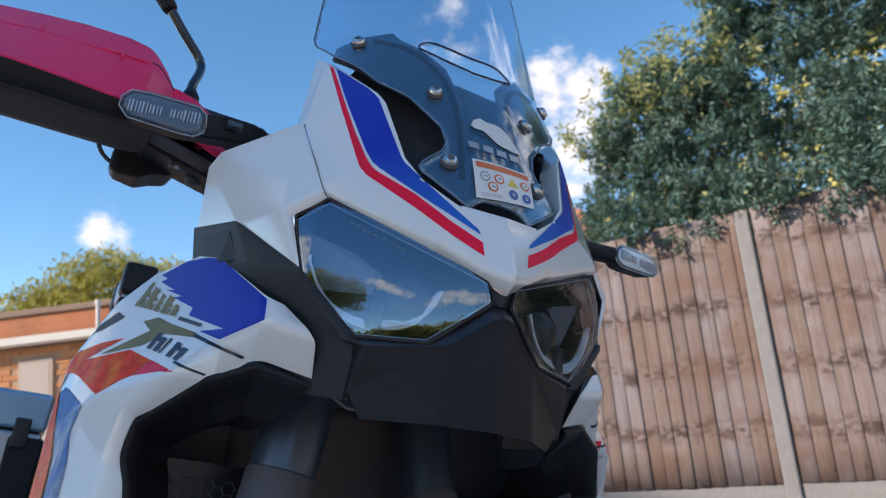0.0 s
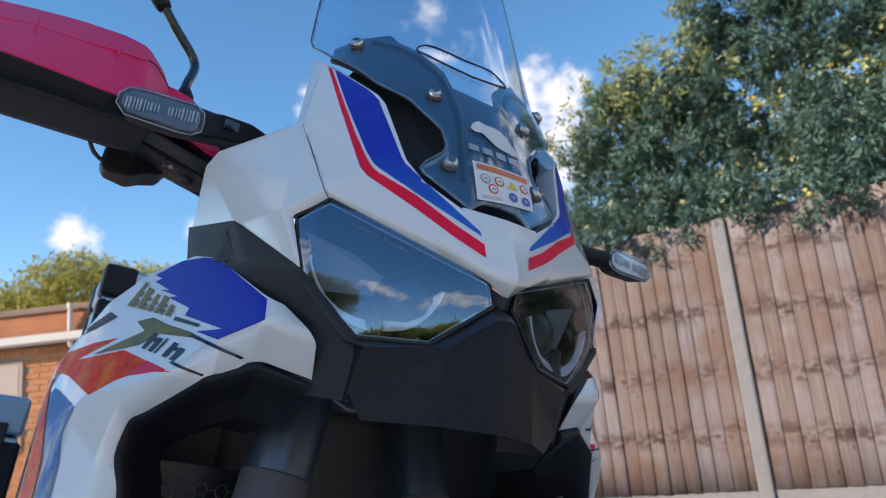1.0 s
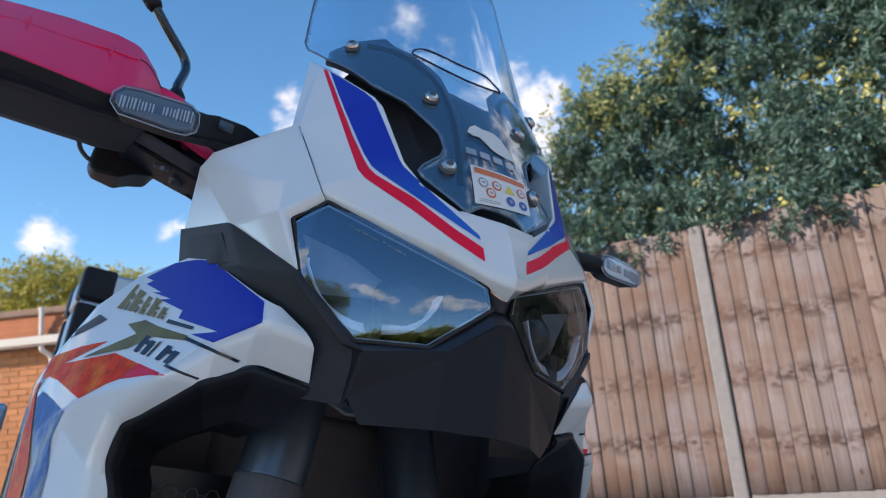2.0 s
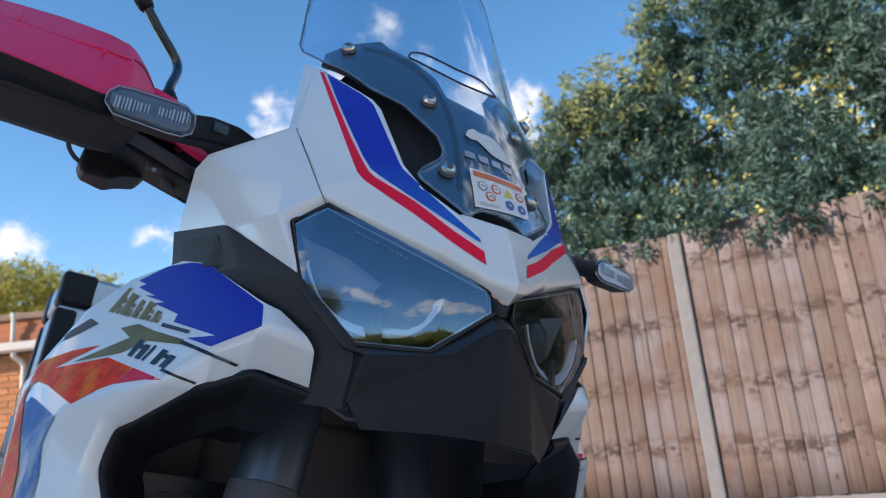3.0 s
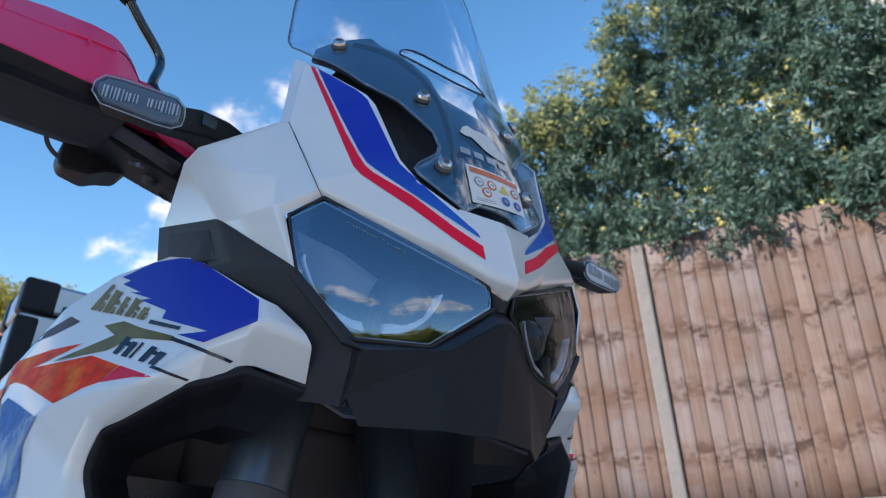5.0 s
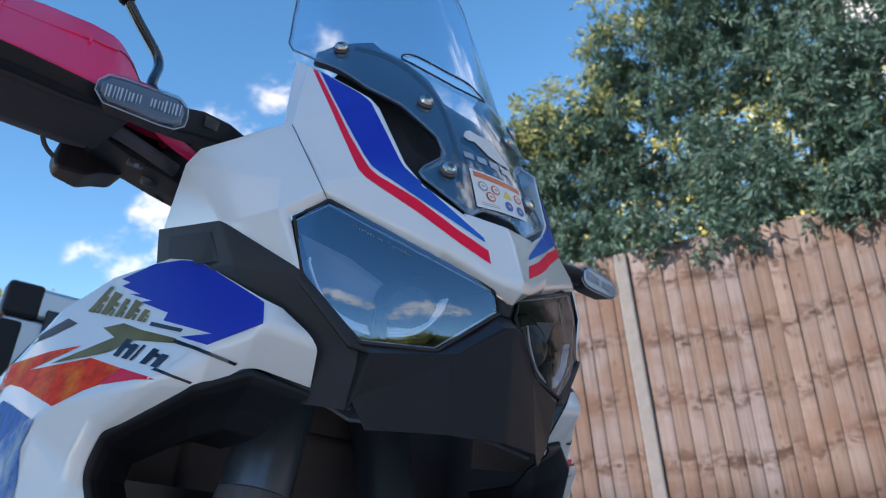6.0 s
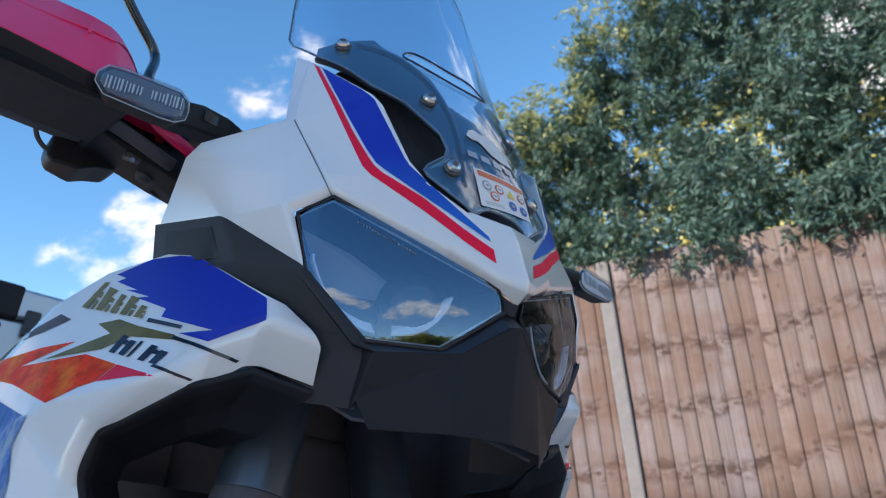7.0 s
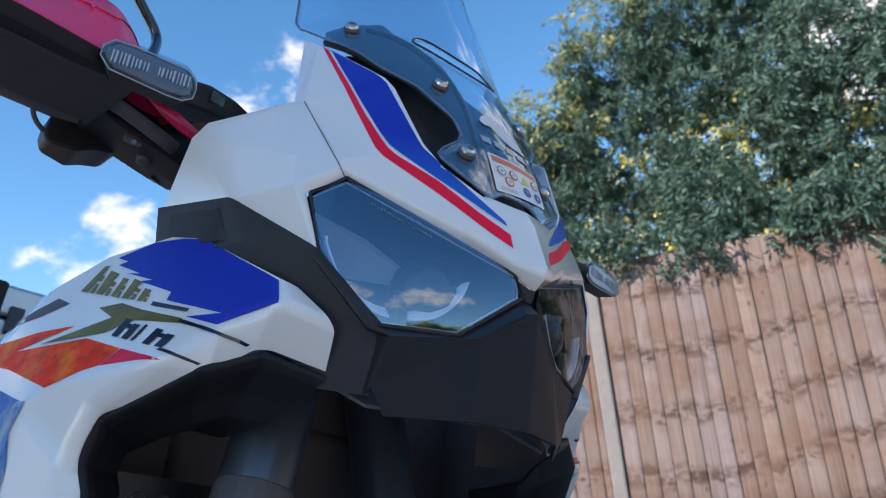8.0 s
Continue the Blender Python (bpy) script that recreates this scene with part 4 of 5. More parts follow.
for s in (-1, 1):
    film("red_stripe", RED, front_cowl, red_film, s, front_cowl)
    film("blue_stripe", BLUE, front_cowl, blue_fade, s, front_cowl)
    sh = shroud_parts[s]
    film("blue_panel", SIDE_BLUE, sh, blue_film, s, sh)
    film("orange_flash", ORANGE, sh, orange_film, s, sh)
    film("magenta_flash", MAGENTA, sh, red_film, s, sh)
    film("gold_bolt", BOLT, sh, gold_film, s, sh, 0.0008)
    for k, q in enumerate(LINES):
        laid("dark_line", q, sh, navy_film, s, sh)
    for k, (a, b, c, d) in enumerate(STROKES):
        a, b, c, d = [Vector(p) for p in (a, b, c, d)]
        tall = (1.0, .86, .8, .92, .7)[k]
        film("gold_stroke", [tuple(p) for p in (a, a.lerp(b, .55), a.lerp(b, .6).lerp(d.lerp(c, .6), tall * .45), b.lerp(c, tall * .42), b.lerp(c, tall * .62), d.lerp(c, .55).lerp(a.lerp(b, .55), 1 - tall * .66), d.lerp(c, .75).lerp(b, 1 - tall), d.lerp(a, 1 - tall))], sh, gold_film, s, sh, 0.0010)
        film("gold_stroke", [tuple(p) for p in (b.lerp(a, .28), b, b.lerp(c, tall * .34), b.lerp(a, .28).lerp(c.lerp(d, .28), tall * .34))], sh, gold_film, s, sh, 0.0010)
    for k, (a, b, c, d) in enumerate(STROKES_LOW):
        a, b, c, d = [Vector(p) for p in (a, b, c, d)]
        for x0, x1, h0, h1 in ((0, .36, 0, 1.0), (.36, .62, .55, .8), (.62, 1, 0, .88))[:3 if k != 1 else 1]:
            lo, hi = (lambda x: a.lerp(b, x)), (lambda x: d.lerp(c, x))
            film("navy_stroke", [tuple(p) for p in (lo(x0).lerp(hi(x0), h0), lo(x1).lerp(hi(x1), h0), lo(x1).lerp(hi(x1), h1), lo(x0).lerp(hi(x0), h1))], sh, navy_film, s, sh, 0.0010)
    if s > 0:
        laid("dark_tick", [(-.203, .089, .894), (-.219, .099, .899), (-.219, .099, .896), (-.203, .089, .892)], sh, navy_film, s, sh)
        laid("red_wedge", [(-.2223, .1052, .8760), (-.2361, .1116, .8785), (-.2350, .1136, .8690), (-.2345, .1136, .8685)], sh, red_film, s, sh)
        laid("dark_tick", [(-.2349, .1220, .8570), (-.2470, .1260, .8650), (-.2470, .1265, .8630), (-.2349, .1225, .8555)], sh, navy_film, s, sh)
    film("mottled_blue_panel", LOW_BLUE, sh, sky_film, s, sh, 0.0012)
    film("orange_strip", STRIP, sh, orange_film, s, sh, 0.0012)
    film("vent", VENT, sh, dark_black, s, sh)


# ---- handlebar side: guard, winkers, mirror, switches ----
SECTIONS = [(.300, (.240, 1.168), (.245, 1.192), (.250, 1.203), (.285, 1.203), (.29, 1.192)), (.318, (.205, 1.150), (.234, 1.212), (.247, 1.230), (.30, 1.232), (.31, 1.182)), (.338, (.176, 1.140), (.221, 1.215), (.256, 1.257), (.31, 1.258), (.32, 1.177)),
            (.366, (.160, 1.1355), (.218, 1.215), (.262, 1.2645), (.32, 1.268), (.33, 1.172)), (.415, (.155, 1.1365), (.217, 1.211), (.262, 1.263), (.32, 1.266), (.33, 1.172)), (.462, (.150, 1.1365), (.217, 1.210), (.262, 1.257), (.32, 1.26), (.33, 1.172)),
            (.55, (.160, 1.136), (.225, 1.204), (.265, 1.245), (.31, 1.246), (.33, 1.172)), (.605, (.185, 1.14), (.24, 1.19), (.27, 1.22), (.30, 1.22), (.32, 1.172)), (.63, (.225, 1.15), (.26, 1.18), (.28, 1.195), (.295, 1.195), (.30, 1.177))]


def loft(sections):
    bm = bmesh.new()
    rings = [[bm.verts.new((-u, v, w)) for v, w in ring] for u, *ring in sections]
    n = len(rings[0])
    for a, b in zip(rings, rings[1:]):
        for k in range(n):
            bm.faces.new((a[k], a[(k + 1) % n], b[(k + 1) % n], b[k]))
    bm.faces.new(rings[0])
    bm.faces.new(rings[-1])
    bmesh.ops.recalc_face_normals(bm, faces=bm.faces)
    return bm


guard = part("hand_guard", loft(SECTIONS), pink_red, bike, "pinkish red plastic hand guard", bevel=0.007, segments=4)
part("ridge", tube(spline([(-.56, .2265, 1.1995), (-.4817, .2175, 1.2073), (-.4542, .2188, 1.2115), (-.4124, .2185, 1.2125), (-.3688, .2190, 1.2165), (-.3396, .2225, 1.2185)], 5), 0.0009, 8), pink_red, guard, smooth=True)
WEDGE = [(.248, (.236, 1.167), (.246, 1.182), (.262, 1.185), (.28, 1.18), (.28, 1.166)), (.262, (.231, 1.165), (.244, 1.193), (.262, 1.196), (.283, 1.19), (.285, 1.166)), (.280, (.229, 1.165), (.244, 1.204), (.262, 1.209), (.284, 1.203), (.288, 1.168)),
         (.300, (.232, 1.165), (.247, 1.211), (.262, 1.215), (.284, 1.21), (.288, 1.17)), (.314, (.236, 1.165), (.25, 1.213), (.262, 1.217), (.284, 1.212), (.288, 1.17))]
part("inner_wing", loft(WEDGE), pink_red, guard, bevel=0.004)
# dark red tube paints the shade in the guard's joint
part("seam", tube(spline([(-.3371, .2304, 1.2242), (-.3274, .2369, 1.2249), (-.3173, .2383, 1.2152), (-.3070, .2457, 1.2070)], 5), 0.0011, 8), material("seam_shade_red", (0.10, 0.004, 0.015), 0.6), guard, smooth=True)
part("terminal", box_bm(-.288, -.270, .290, .300, 1.1325, 1.1395), material("grey_terminal", (0.10, 0.105, 0.115), 0.4, vary=0.2), bike, bevel=0.001)
part("terminal_screw", tube([(-.279, .292, 1.1335), (-.279, .289, 1.131)], [.003, .003], 10), steel, bike)
part("perch_knob", tube([(-.2545, .3275, 1.142), (-.2545, .3262, 1.132), (-.2545, .326, 1.1295)], [.0095, .009, .006], 16), material("grey_rubber", (0.07, 0.075, 0.085), 0.6), bike, smooth=True)
part("perch_pin", tube([(-.236, .357, 1.134), (-.224, .361, 1.132)], [.0018, .0018], 8), steel, bike)
for u in (.368, .4505):
    part("slit", tube([(-u + .0005, .2175, 1.221), (-u, .2135, 1.213), (-u, .2085, 1.2055)], [0.0008, 0.0022, 0.0008], 8), pink_red, guard)
RAIL = [(u, (v - .004, w - .002), (v + .004, w - .016), (v + .03, w - .017), (v + .05, w - .002)) for u, v, w in ((.325, .175, 1.140), (.345, .165, 1.1375), (.37, .159, 1.1365), (.42, .155, 1.138), (.465, .151, 1.138), (.55, .161, 1.138), (.61, .192, 1.142))]
part("lower_rail", loft(RAIL), matte_black, guard, "black lower rail", bevel=0.002)
UNDER = [(u, (.172, 1.124), (.178, 1.117), (.325, 1.150), (.335, 1.16), (.33, 1.19)) for u in (.318, .36, .42, .5, .6)]
part("underside", loft(UNDER), deep_black, guard, "matte black underside", bevel=0.003)
PERCH = [(.205, (.285, 1.122), (.33, 1.118), (.37, 1.13), (.36, 1.175), (.29, 1.165)), (.235, (.285, 1.128), (.33, 1.130), (.38, 1.14), (.37, 1.19), (.29, 1.17)), (.30, (.285, 1.142), (.33, 1.150), (.38, 1.155), (.37, 1.20), (.28, 1.18)), (.325, (.27, 1.145), (.33, 1.15), (.37, 1.16), (.36, 1.19), (.27, 1.18))]
part("lever_perch", loft(PERCH), matte_black, bike, "black lever perch", bevel=0.006)
part("inner_strip", faces_bm([(-.289, .25, 1.166), (-.264, .25, 1.168), (-.225, .25, 1.151), (-.225, .25, 1.139), (-.248, .25, 1.146), (-.271, .25, 1.155)], [tuple(range(6))], (0, .5, 1.15)), pink_red, guard, solid=0.006, bevel=0.002)
part("perch_bolt", tube([(-.262, .268, 1.158), (-.262, .283, 1.160)], [.006, .006], 12), steel, bike)
part("brake_lever", tube(spline([(-.24, .275, 1.135), (-.32, .262, 1.150), (-.42, .265, 1.165), (-.54, .275, 1.17)], 5), .008, 10), dark_black, bike, smooth=True)
SWITCH = [(.268, (.36, 1.160), (.42, 1.172), (.42, 1.20), (.36, 1.20)), (.280, (.36, 1.146), (.425, 1.152), (.43, 1.20), (.36, 1.20)), (.300, (.36, 1.142), (.43, 1.148), (.43, 1.21), (.36, 1.21)), (.316, (.36, 1.132), (.425, 1.138), (.43, 1.20), (.36, 1.20)),
          (.346, (.37, 1.134), (.42, 1.142), (.42, 1.18), (.37, 1.18)), (.352, (.375, 1.142), (.41, 1.15), (.41, 1.165), (.375, 1.165))]
switch = part("switch_housing", loft(SWITCH), matte_black, bike, "black handlebar switch housing", bevel=0.005)
part("grip", tube([(-.20, .335, 1.165), (-.275, .365, 1.180), (-.36, .37, 1.183), (-.56, .36, 1.18)], [.022, .019, .017, .017], 20), dark_black, bike, smooth=True)
part("clamp", tube([(-.21, .36, 1.150), (-.252, .395, 1.172)], [.017, .014], 16), dark_black, switch)
part("cable", tube(spline([(-.362, .35, 1.20), (-.371, .37, 1.181), (-.370, .375, 1.168), (-.362, .38, 1.157), (-.347, .385, 1.151), (-.322, .39, 1.153)], 6), 0.0028, 8), dark_black, switch, smooth=True)
mirror = part("mirror_stem", tube(spline([(-.283, .30, 1.222), (-.284, .305, 1.248), (-.278, .326, 1.280), (-.277, .337, 1.298), (-.284, .338, 1.312), (-.311, .337, 1.341), (-.332, .336, 1.365), (-.352, .336, 1.385), (-.372, .336, 1.408)], 5), 0.0062, 14), gloss_black, bike, "glossy black mirror stem", smooth=True)
part("sleeve", tube([(-.330, .336, 1.3625), (-.334, .336, 1.367), (-.372, .336, 1.408)], [.0085, .0105, .0115], 16), matte_black, mirror, smooth=True)
part("collar", tube([(-.283, .298, 1.205), (-.283, .30, 1.232), (-.284, .303, 1.240)], [.011, .011, .008], 18), matte_black, mirror, smooth=True)


winker_rib = material("winker_rib", (0.48, 0.51, 0.54), 0.2, vary=0.1)


def winker(m, label, flip, lit_tone):
    """A slim clear-lensed winker: x outward from the stalk, z up, y back."""
    OUT = [(0, 0), (.0015, .011), (.010, .0185), (.062, .0185), (.078, .0165), (.0855, .007), (.086, -.004), (.076, -.0145), (.024, -.0175), (.010, -.0165), (.001, -.010)]
    OUT = [(x, z * flip) for x, z in OUT]
    ob = new("winker")
    ob.parent = bike
    ob.matrix_local = m
    tagged(ob, label)

    def prism(points, y0, y1, scale=1.0):
        bm = bmesh.new()
        a = [bm.verts.new((.043 + (x - .043) * 1.0, y0, z)) for x, z in points]
        b = [bm.verts.new((.043 + (x - .043) * scale, y1, z * scale)) for x, z in points]
        n = len(points)
        for k in range(n):
            bm.faces.new((a[k], a[(k + 1) % n], b[(k + 1) % n], b[k]))
        bm.faces.new(a)
        bm.faces.new(b)
        bmesh.ops.recalc_face_normals(bm, faces=bm.faces)
        return bm
    part("body", prism(OUT, 0.0, 0.024, 0.82), matte_black, ob, bevel=0.002)
    part("lens", prism(OUT, -0.001, -0.010, 0.86), winker_mat, ob, "clear winker lens", bevel=0.0015)
    rim = [(x, -0.0005, z) for x, z in OUT]
    part("rim", tube(rim + rim[:1], 0.0007, 8), material("clear_rim", (0.45, 0.48, 0.51), 0.15, 0.3), ob, smooth=True)
    part("reflector", prism([(.043 + (x - .043) * .9, z * .82) for x, z in OUT], -0.0012, -0.0022, 0.96), material("winker_reflector", lit_tone, 0.25, 0.15), ob)
    for k in range(21):
        x = .008 + k * .0034
        if k in (9, 10):
            continue
        h = .0045 if 4 < k < 15 else .0062
        z = flip * (.003 - .00025 * k)
        part("rib", box_bm(x, x + (.0011, .0019, .0014)[k % 3], -0.0048, -0.0018, z - h, z + h), winker_rib, ob)
    return ob


def axes_pose(origin, x, y):
    x = Vector(x).normalized()
    y = (Vector(y) - Vector(y).dot(x) * x).normalized()
    z = x.cross(y)
    return Matrix((Vector((x.x, y.x, z.x, origin[0])), Vector((x.y, y.y, z.y, origin[1])), Vector((x.z, y.z, z.z, origin[2])), (0, 0, 0, 1)))


# reflector dim on one winker, bright on the other: light put into the colour
winker(axes_pose((-.272, .147, 1.130), (-1, .09, .0), (0.0, 1, 0.0)), "clear-lensed winker on a black stalk", -1, (0.12, 0.14, 0.17))
winker(axes_pose((.238, .104, 1.110), (1, .2, .03), (0.0, 1, 0.0)), "clear-lensed winker on a black stalk", .8, (0.74, 0.77, 0.80))
STALK = [(.19, (.205, 1.170), (.235, 1.172), (.235, 1.152), (.205, 1.148)), (.215, (.197, 1.174), (.228, 1.176), (.228, 1.150), (.197, 1.146)), (.25, (.175, 1.163), (.21, 1.168), (.21, 1.137), (.175, 1.132)), (.285, (.158, 1.146), (.185, 1.15), (.185, 1.122), (.158, 1.118))]
part("reservoir", faces_bm([(-.2660, .300, 1.2250), (-.1865, .285, 1.2144), (-.1838, .270, 1.2025), (-.2342, .262, 1.1654), (-.285, .275, 1.185), (-.268, .34, 1.226), (-.188, .33, 1.215), (-.185, .32, 1.20), (-.236, .31, 1.166), (-.285, .32, 1.185)],
     [(0, 1, 2, 3, 4), (5, 6, 7, 8, 9), (0, 1, 6, 5), (1, 2, 7, 6), (2, 3, 8, 7), (3, 4, 9, 8), (4, 0, 5, 9)], (-.23, .30, 1.195)), satin_black, bike, "black brake fluid reservoir behind the guard", bevel=0.003)
stalk = part("winker_stalk", loft(STALK), matte_black, bike, "matte black winker stalk", bevel=0.003)
part("stalk_insert", loft([(.222, (.1935, 1.168), (.196, 1.168), (.196, 1.156), (.1935, 1.155)), (.248, (.1738, 1.158), (.178, 1.158), (.178, 1.146), (.1738, 1.145))]), gloss_black, stalk, bevel=0.001)
part("winker_stalk", tube([(.150, .15, 1.12), (.243, .112, 1.110)], [.013, .011], 14), matte_black, bike, smooth=True)

# ---- dark underparts: inner fairing, radiators, forks ----
part("inner_fairing", faces_bm(*join_halves([(.25, .23, .98), (.16, .12, .95), (.155, .10, .84), (.10, .06, .83), (0, .05, .83), (.25, .37, .98), (.25, .37, .60), (0, .37, .98), (0, .37, .60), (.262, .21, .60), (.262, .20, .80)],
     [(5, 6, 8, 7), (0, 10, 9, 6, 5)]), (0, 1.5, .8)), dark_black, bike, "black inner fairing", solid=0.003)
# added black plate, no real part; it stands for shade in the gap
part("added_gap_plate", faces_bm([(.15, .190, .860), (.256, .172, .868), (.249, .175, .898), (.232, .183, .922), (.15, .190, .935)], [(0, 1, 2, 3, 4)], (0, 1.5, .8)), dark_black, bike, "black plate added inside the shroud to keep the gap dark", solid=0.003)
part("fairing_floor", faces_bm(*join_halves([(.105, .045, .853), (0, .0, .853), (.15, .13, .90), (0, .13, .93), (0, .37, .97), (.2, .37, .97)], [(0, 1, 3, 2), (2, 3, 4, 5)]), (0, .2, 1.5)), dark_black, bike, solid=0.003)
for s in (-1, 1):
    # black surround: a rounded lip inside the white edge, then a funnel to the radiator
    edge_v = [(.139, .061, .874), (.185, .084, .886), (.223, .113, .868), (.270, .190, .823), (.271, .200, .788), (.263, .197, .766), (.249, .193, .68)]
    mid = (.165, .80)

    def ring(inward, back):
        return [(s * (u + (.022 * min(1, max(0, (.885 - w) / .05)) if s > 0 else 0) + (mid[0] - u) * inward), v + back, w + (mid[1] - w) * inward) for u, v, w in edge_v]
    rings = [ring(-.03, .008), ring(-.004, -.003), ring(.05, -.005), ring(.13, .002), ring(.3, .035), ring(.5, .06), ring(.55, .14)]
    surround = part("radiator_surround", faces_bm([q for r in rings for q in r], [(7 * j + i, 7 * j + i + 1, 7 * j + i + 8, 7 * j + i + 7) for j in range(6) for i in range(6)], (s * .16, .6, .78)), matte_black, bike, "matte black surround of the radiator opening", bevel=0.006, solid=0.002, segments=3)
    rad = part("radiator", box_bm(min(s * .10, s * .25), max(s * .10, s * .25), .285, .31, .62, .80), dark_steel, bike, "dark radiator behind a wire guard")
    # hexagonal wire guard
    bm = bmesh.new()
    for i in range(13):
        for j in range(11):
            cx, cz = s * (.115 + i * .0112), .64 + j * .0129 + (.0064 if i % 2 else 0)
            cell = [(cx + .0072 * math.cos(math.pi / 3 * k), .262, cz + .0072 * math.sin(math.pi / 3 * k)) for k in range(4)]
            add_tube(bm, cell, 0.0009, 4)
    part("wire_guard", bm, material("guard_wire", (0.12, 0.125, 0.13), 0.4, 0.7), rad)
    # forks stand turned with the bars: one leg forward, the other back
    top = Vector((s * .085, .27 + s * .055, .96))
    low = Vector((s * .105 if s > 0 else -.109, 0.205 if s < 0 else .285, .796))
    axis = (low - top).normalized()
    leg = part("fork_leg", tube([top, low], [.036, .036], 28), fork_paint, bike, "dark bluish fork tube", smooth=False, bevel=0.002)
    part("fork_clamp", tube([low + axis * .0, low + axis * .004, low + axis * .05], [.037, .0375, .0375], 28), dark_black, leg, smooth=False)

# ---- the rest of the machine, which stands on the ground ----
AXLE_F, AXLE_R = Vector((0, -.03, .345)), Vector((0, 1.53, .33))


def wheel(name, axle, radius, width):
    bm = bmesh.new()
    n, prof = 48, [(radius - .09, -width * .35), (radius - .05, -width * .5), (radius - .015, -width * .42), (radius, 0), (radius - .015, width * .42), (radius - .05, width * .5), (radius - .09, width * .35)]
    rings = []
    for k in range(n):
        a = 2 * math.pi * k / n
        rings.append([bm.verts.new((x, axle.y + r * math.cos(a), axle.z + r * math.sin(a))) for r, x in prof])
    for a, b in zip(rings, rings[1:] + rings[:1]):
        for k in range(len(prof) - 1):
            bm.faces.new((a[k], a[k + 1], b[k + 1], b[k]))
    bmesh.ops.recalc_face_normals(bm, faces=bm.faces)
    tyre = part(name, bm, material("tyre_rubber", (0.02, 0.02, 0.021), 0.85, vary=0.2, scale=30, bump=0.5, bump_scale=60), bike, "black tyred spoked wheel", smooth=True)
    rim = [(0, axle.y + (radius - .085) * math.cos(2 * math.pi * k / 40), axle.z + (radius - .085) * math.sin(2 * math.pi * k / 40)) for k in range(41)]
    part("rim", tube(rim, .02, 10), dark_steel, tyre, smooth=True)
    part("hub", tube([(axle.x - .06, axle.y, axle.z), (axle.x + .06, axle.y, axle.z)], .045, 20), dark_steel, tyre)
    for k in range(16):
        a = 2 * math.pi * k / 16
        part("spoke", tube([(.03 if k % 2 else -.03, axle.y + .04 * math.cos(a), axle.z + .04 * math.sin(a)), (0, axle.y + (radius - .09) * math.cos(a + .2), axle.z + (radius - .09) * math.sin(a + .2))], .002, 6), steel, tyre)
    return tyre


wheel("front_wheel", AXLE_F, .345, .09)
wheel("rear_wheel", AXLE_R, .33, .15)
for s in (-1, 1):
    part("fork_slider", tube([(s * .105, .215 if s < 0 else .27, .77), (s * .095, -.03, .345)], [.028, .026], 20), dark_steel, bike, smooth=True)
    part("swingarm", tube([(s * .10, .95, .42), (s * .11, 1.53, .33)], [.035, .028], 14), dark_steel, bike, smooth=True)
    part("frame_tube", tube([(s * .08, .42, 1.0), (s * .14, .75, .72), (s * .12, .95, .42)], .022, 12), dark_black, bike, smooth=True)
    part("rack_tube", tube([(s * .12, .95, .86), (s * .14, 1.45, .93), (s * .14, 1.85, 1.02)], .014, 10), dark_black, bike, smooth=True)
part("engine", box_bm(-.19, .19, .42, .95, .30, .70), dark_steel, bike, "dark engine block", bevel=0.03)
part("fuel_tank", loft([(-.17, (.42, .88), (.50, 1.06), (.85, 1.02), (.95, .88)), (-.09, (.38, .88), (.46, 1.13), (.85, 1.08), (.97, .88)), (.09, (.38, .88), (.46, 1.13), (.85, 1.08), (.97, .88)), (.17, (.42, .88), (.50, 1.06), (.85, 1.02), (.95, .88))]), white_paint, bike, "white fuel tank", bevel=0.02)
part("seat", loft([(-.15, (.90, .82), (.92, .88), (1.3, .89), (1.62, .95), (1.62, .90)), (0, (.88, .82), (.90, .91), (1.3, .92), (1.64, .98), (1.64, .90)), (.15, (.90, .82), (.92, .88), (1.3, .89), (1.62, .95), (1.62, .90))]), matte_black, bike, "black seat", bevel=0.015)
part("belly", box_bm(-.14, .14, .36, .93, .68, .90), dark_black, bike, bevel=0.02)
part("side_stand", tube([(.14, .80, .36), (.20, .74, .10), (.24, .72, .045)], [.014, .013, .013], 12), dark_steel, bike, smooth=True)
part("bar", tube([(.08, .42, 1.15), (0, .36, 1.13), (-.20, .335, 1.165)], .012, 12), dark_steel, bike, smooth=True)
part("steering_head", tube([(0, .30, 1.16), (0, .24, .97)], .04, 20), dark_black, bike)
for s in (-1, 1):
    part("cowl_stay", tube([(s * .04, .22, .95), (s * .12, .10, 1.0)], .01, 8), dark_black, bike)
    part("cowl_stay", tube([(s * .04, .25, 1.05), (s * .15, .16, 1.17)], .01, 8), dark_black, bike)

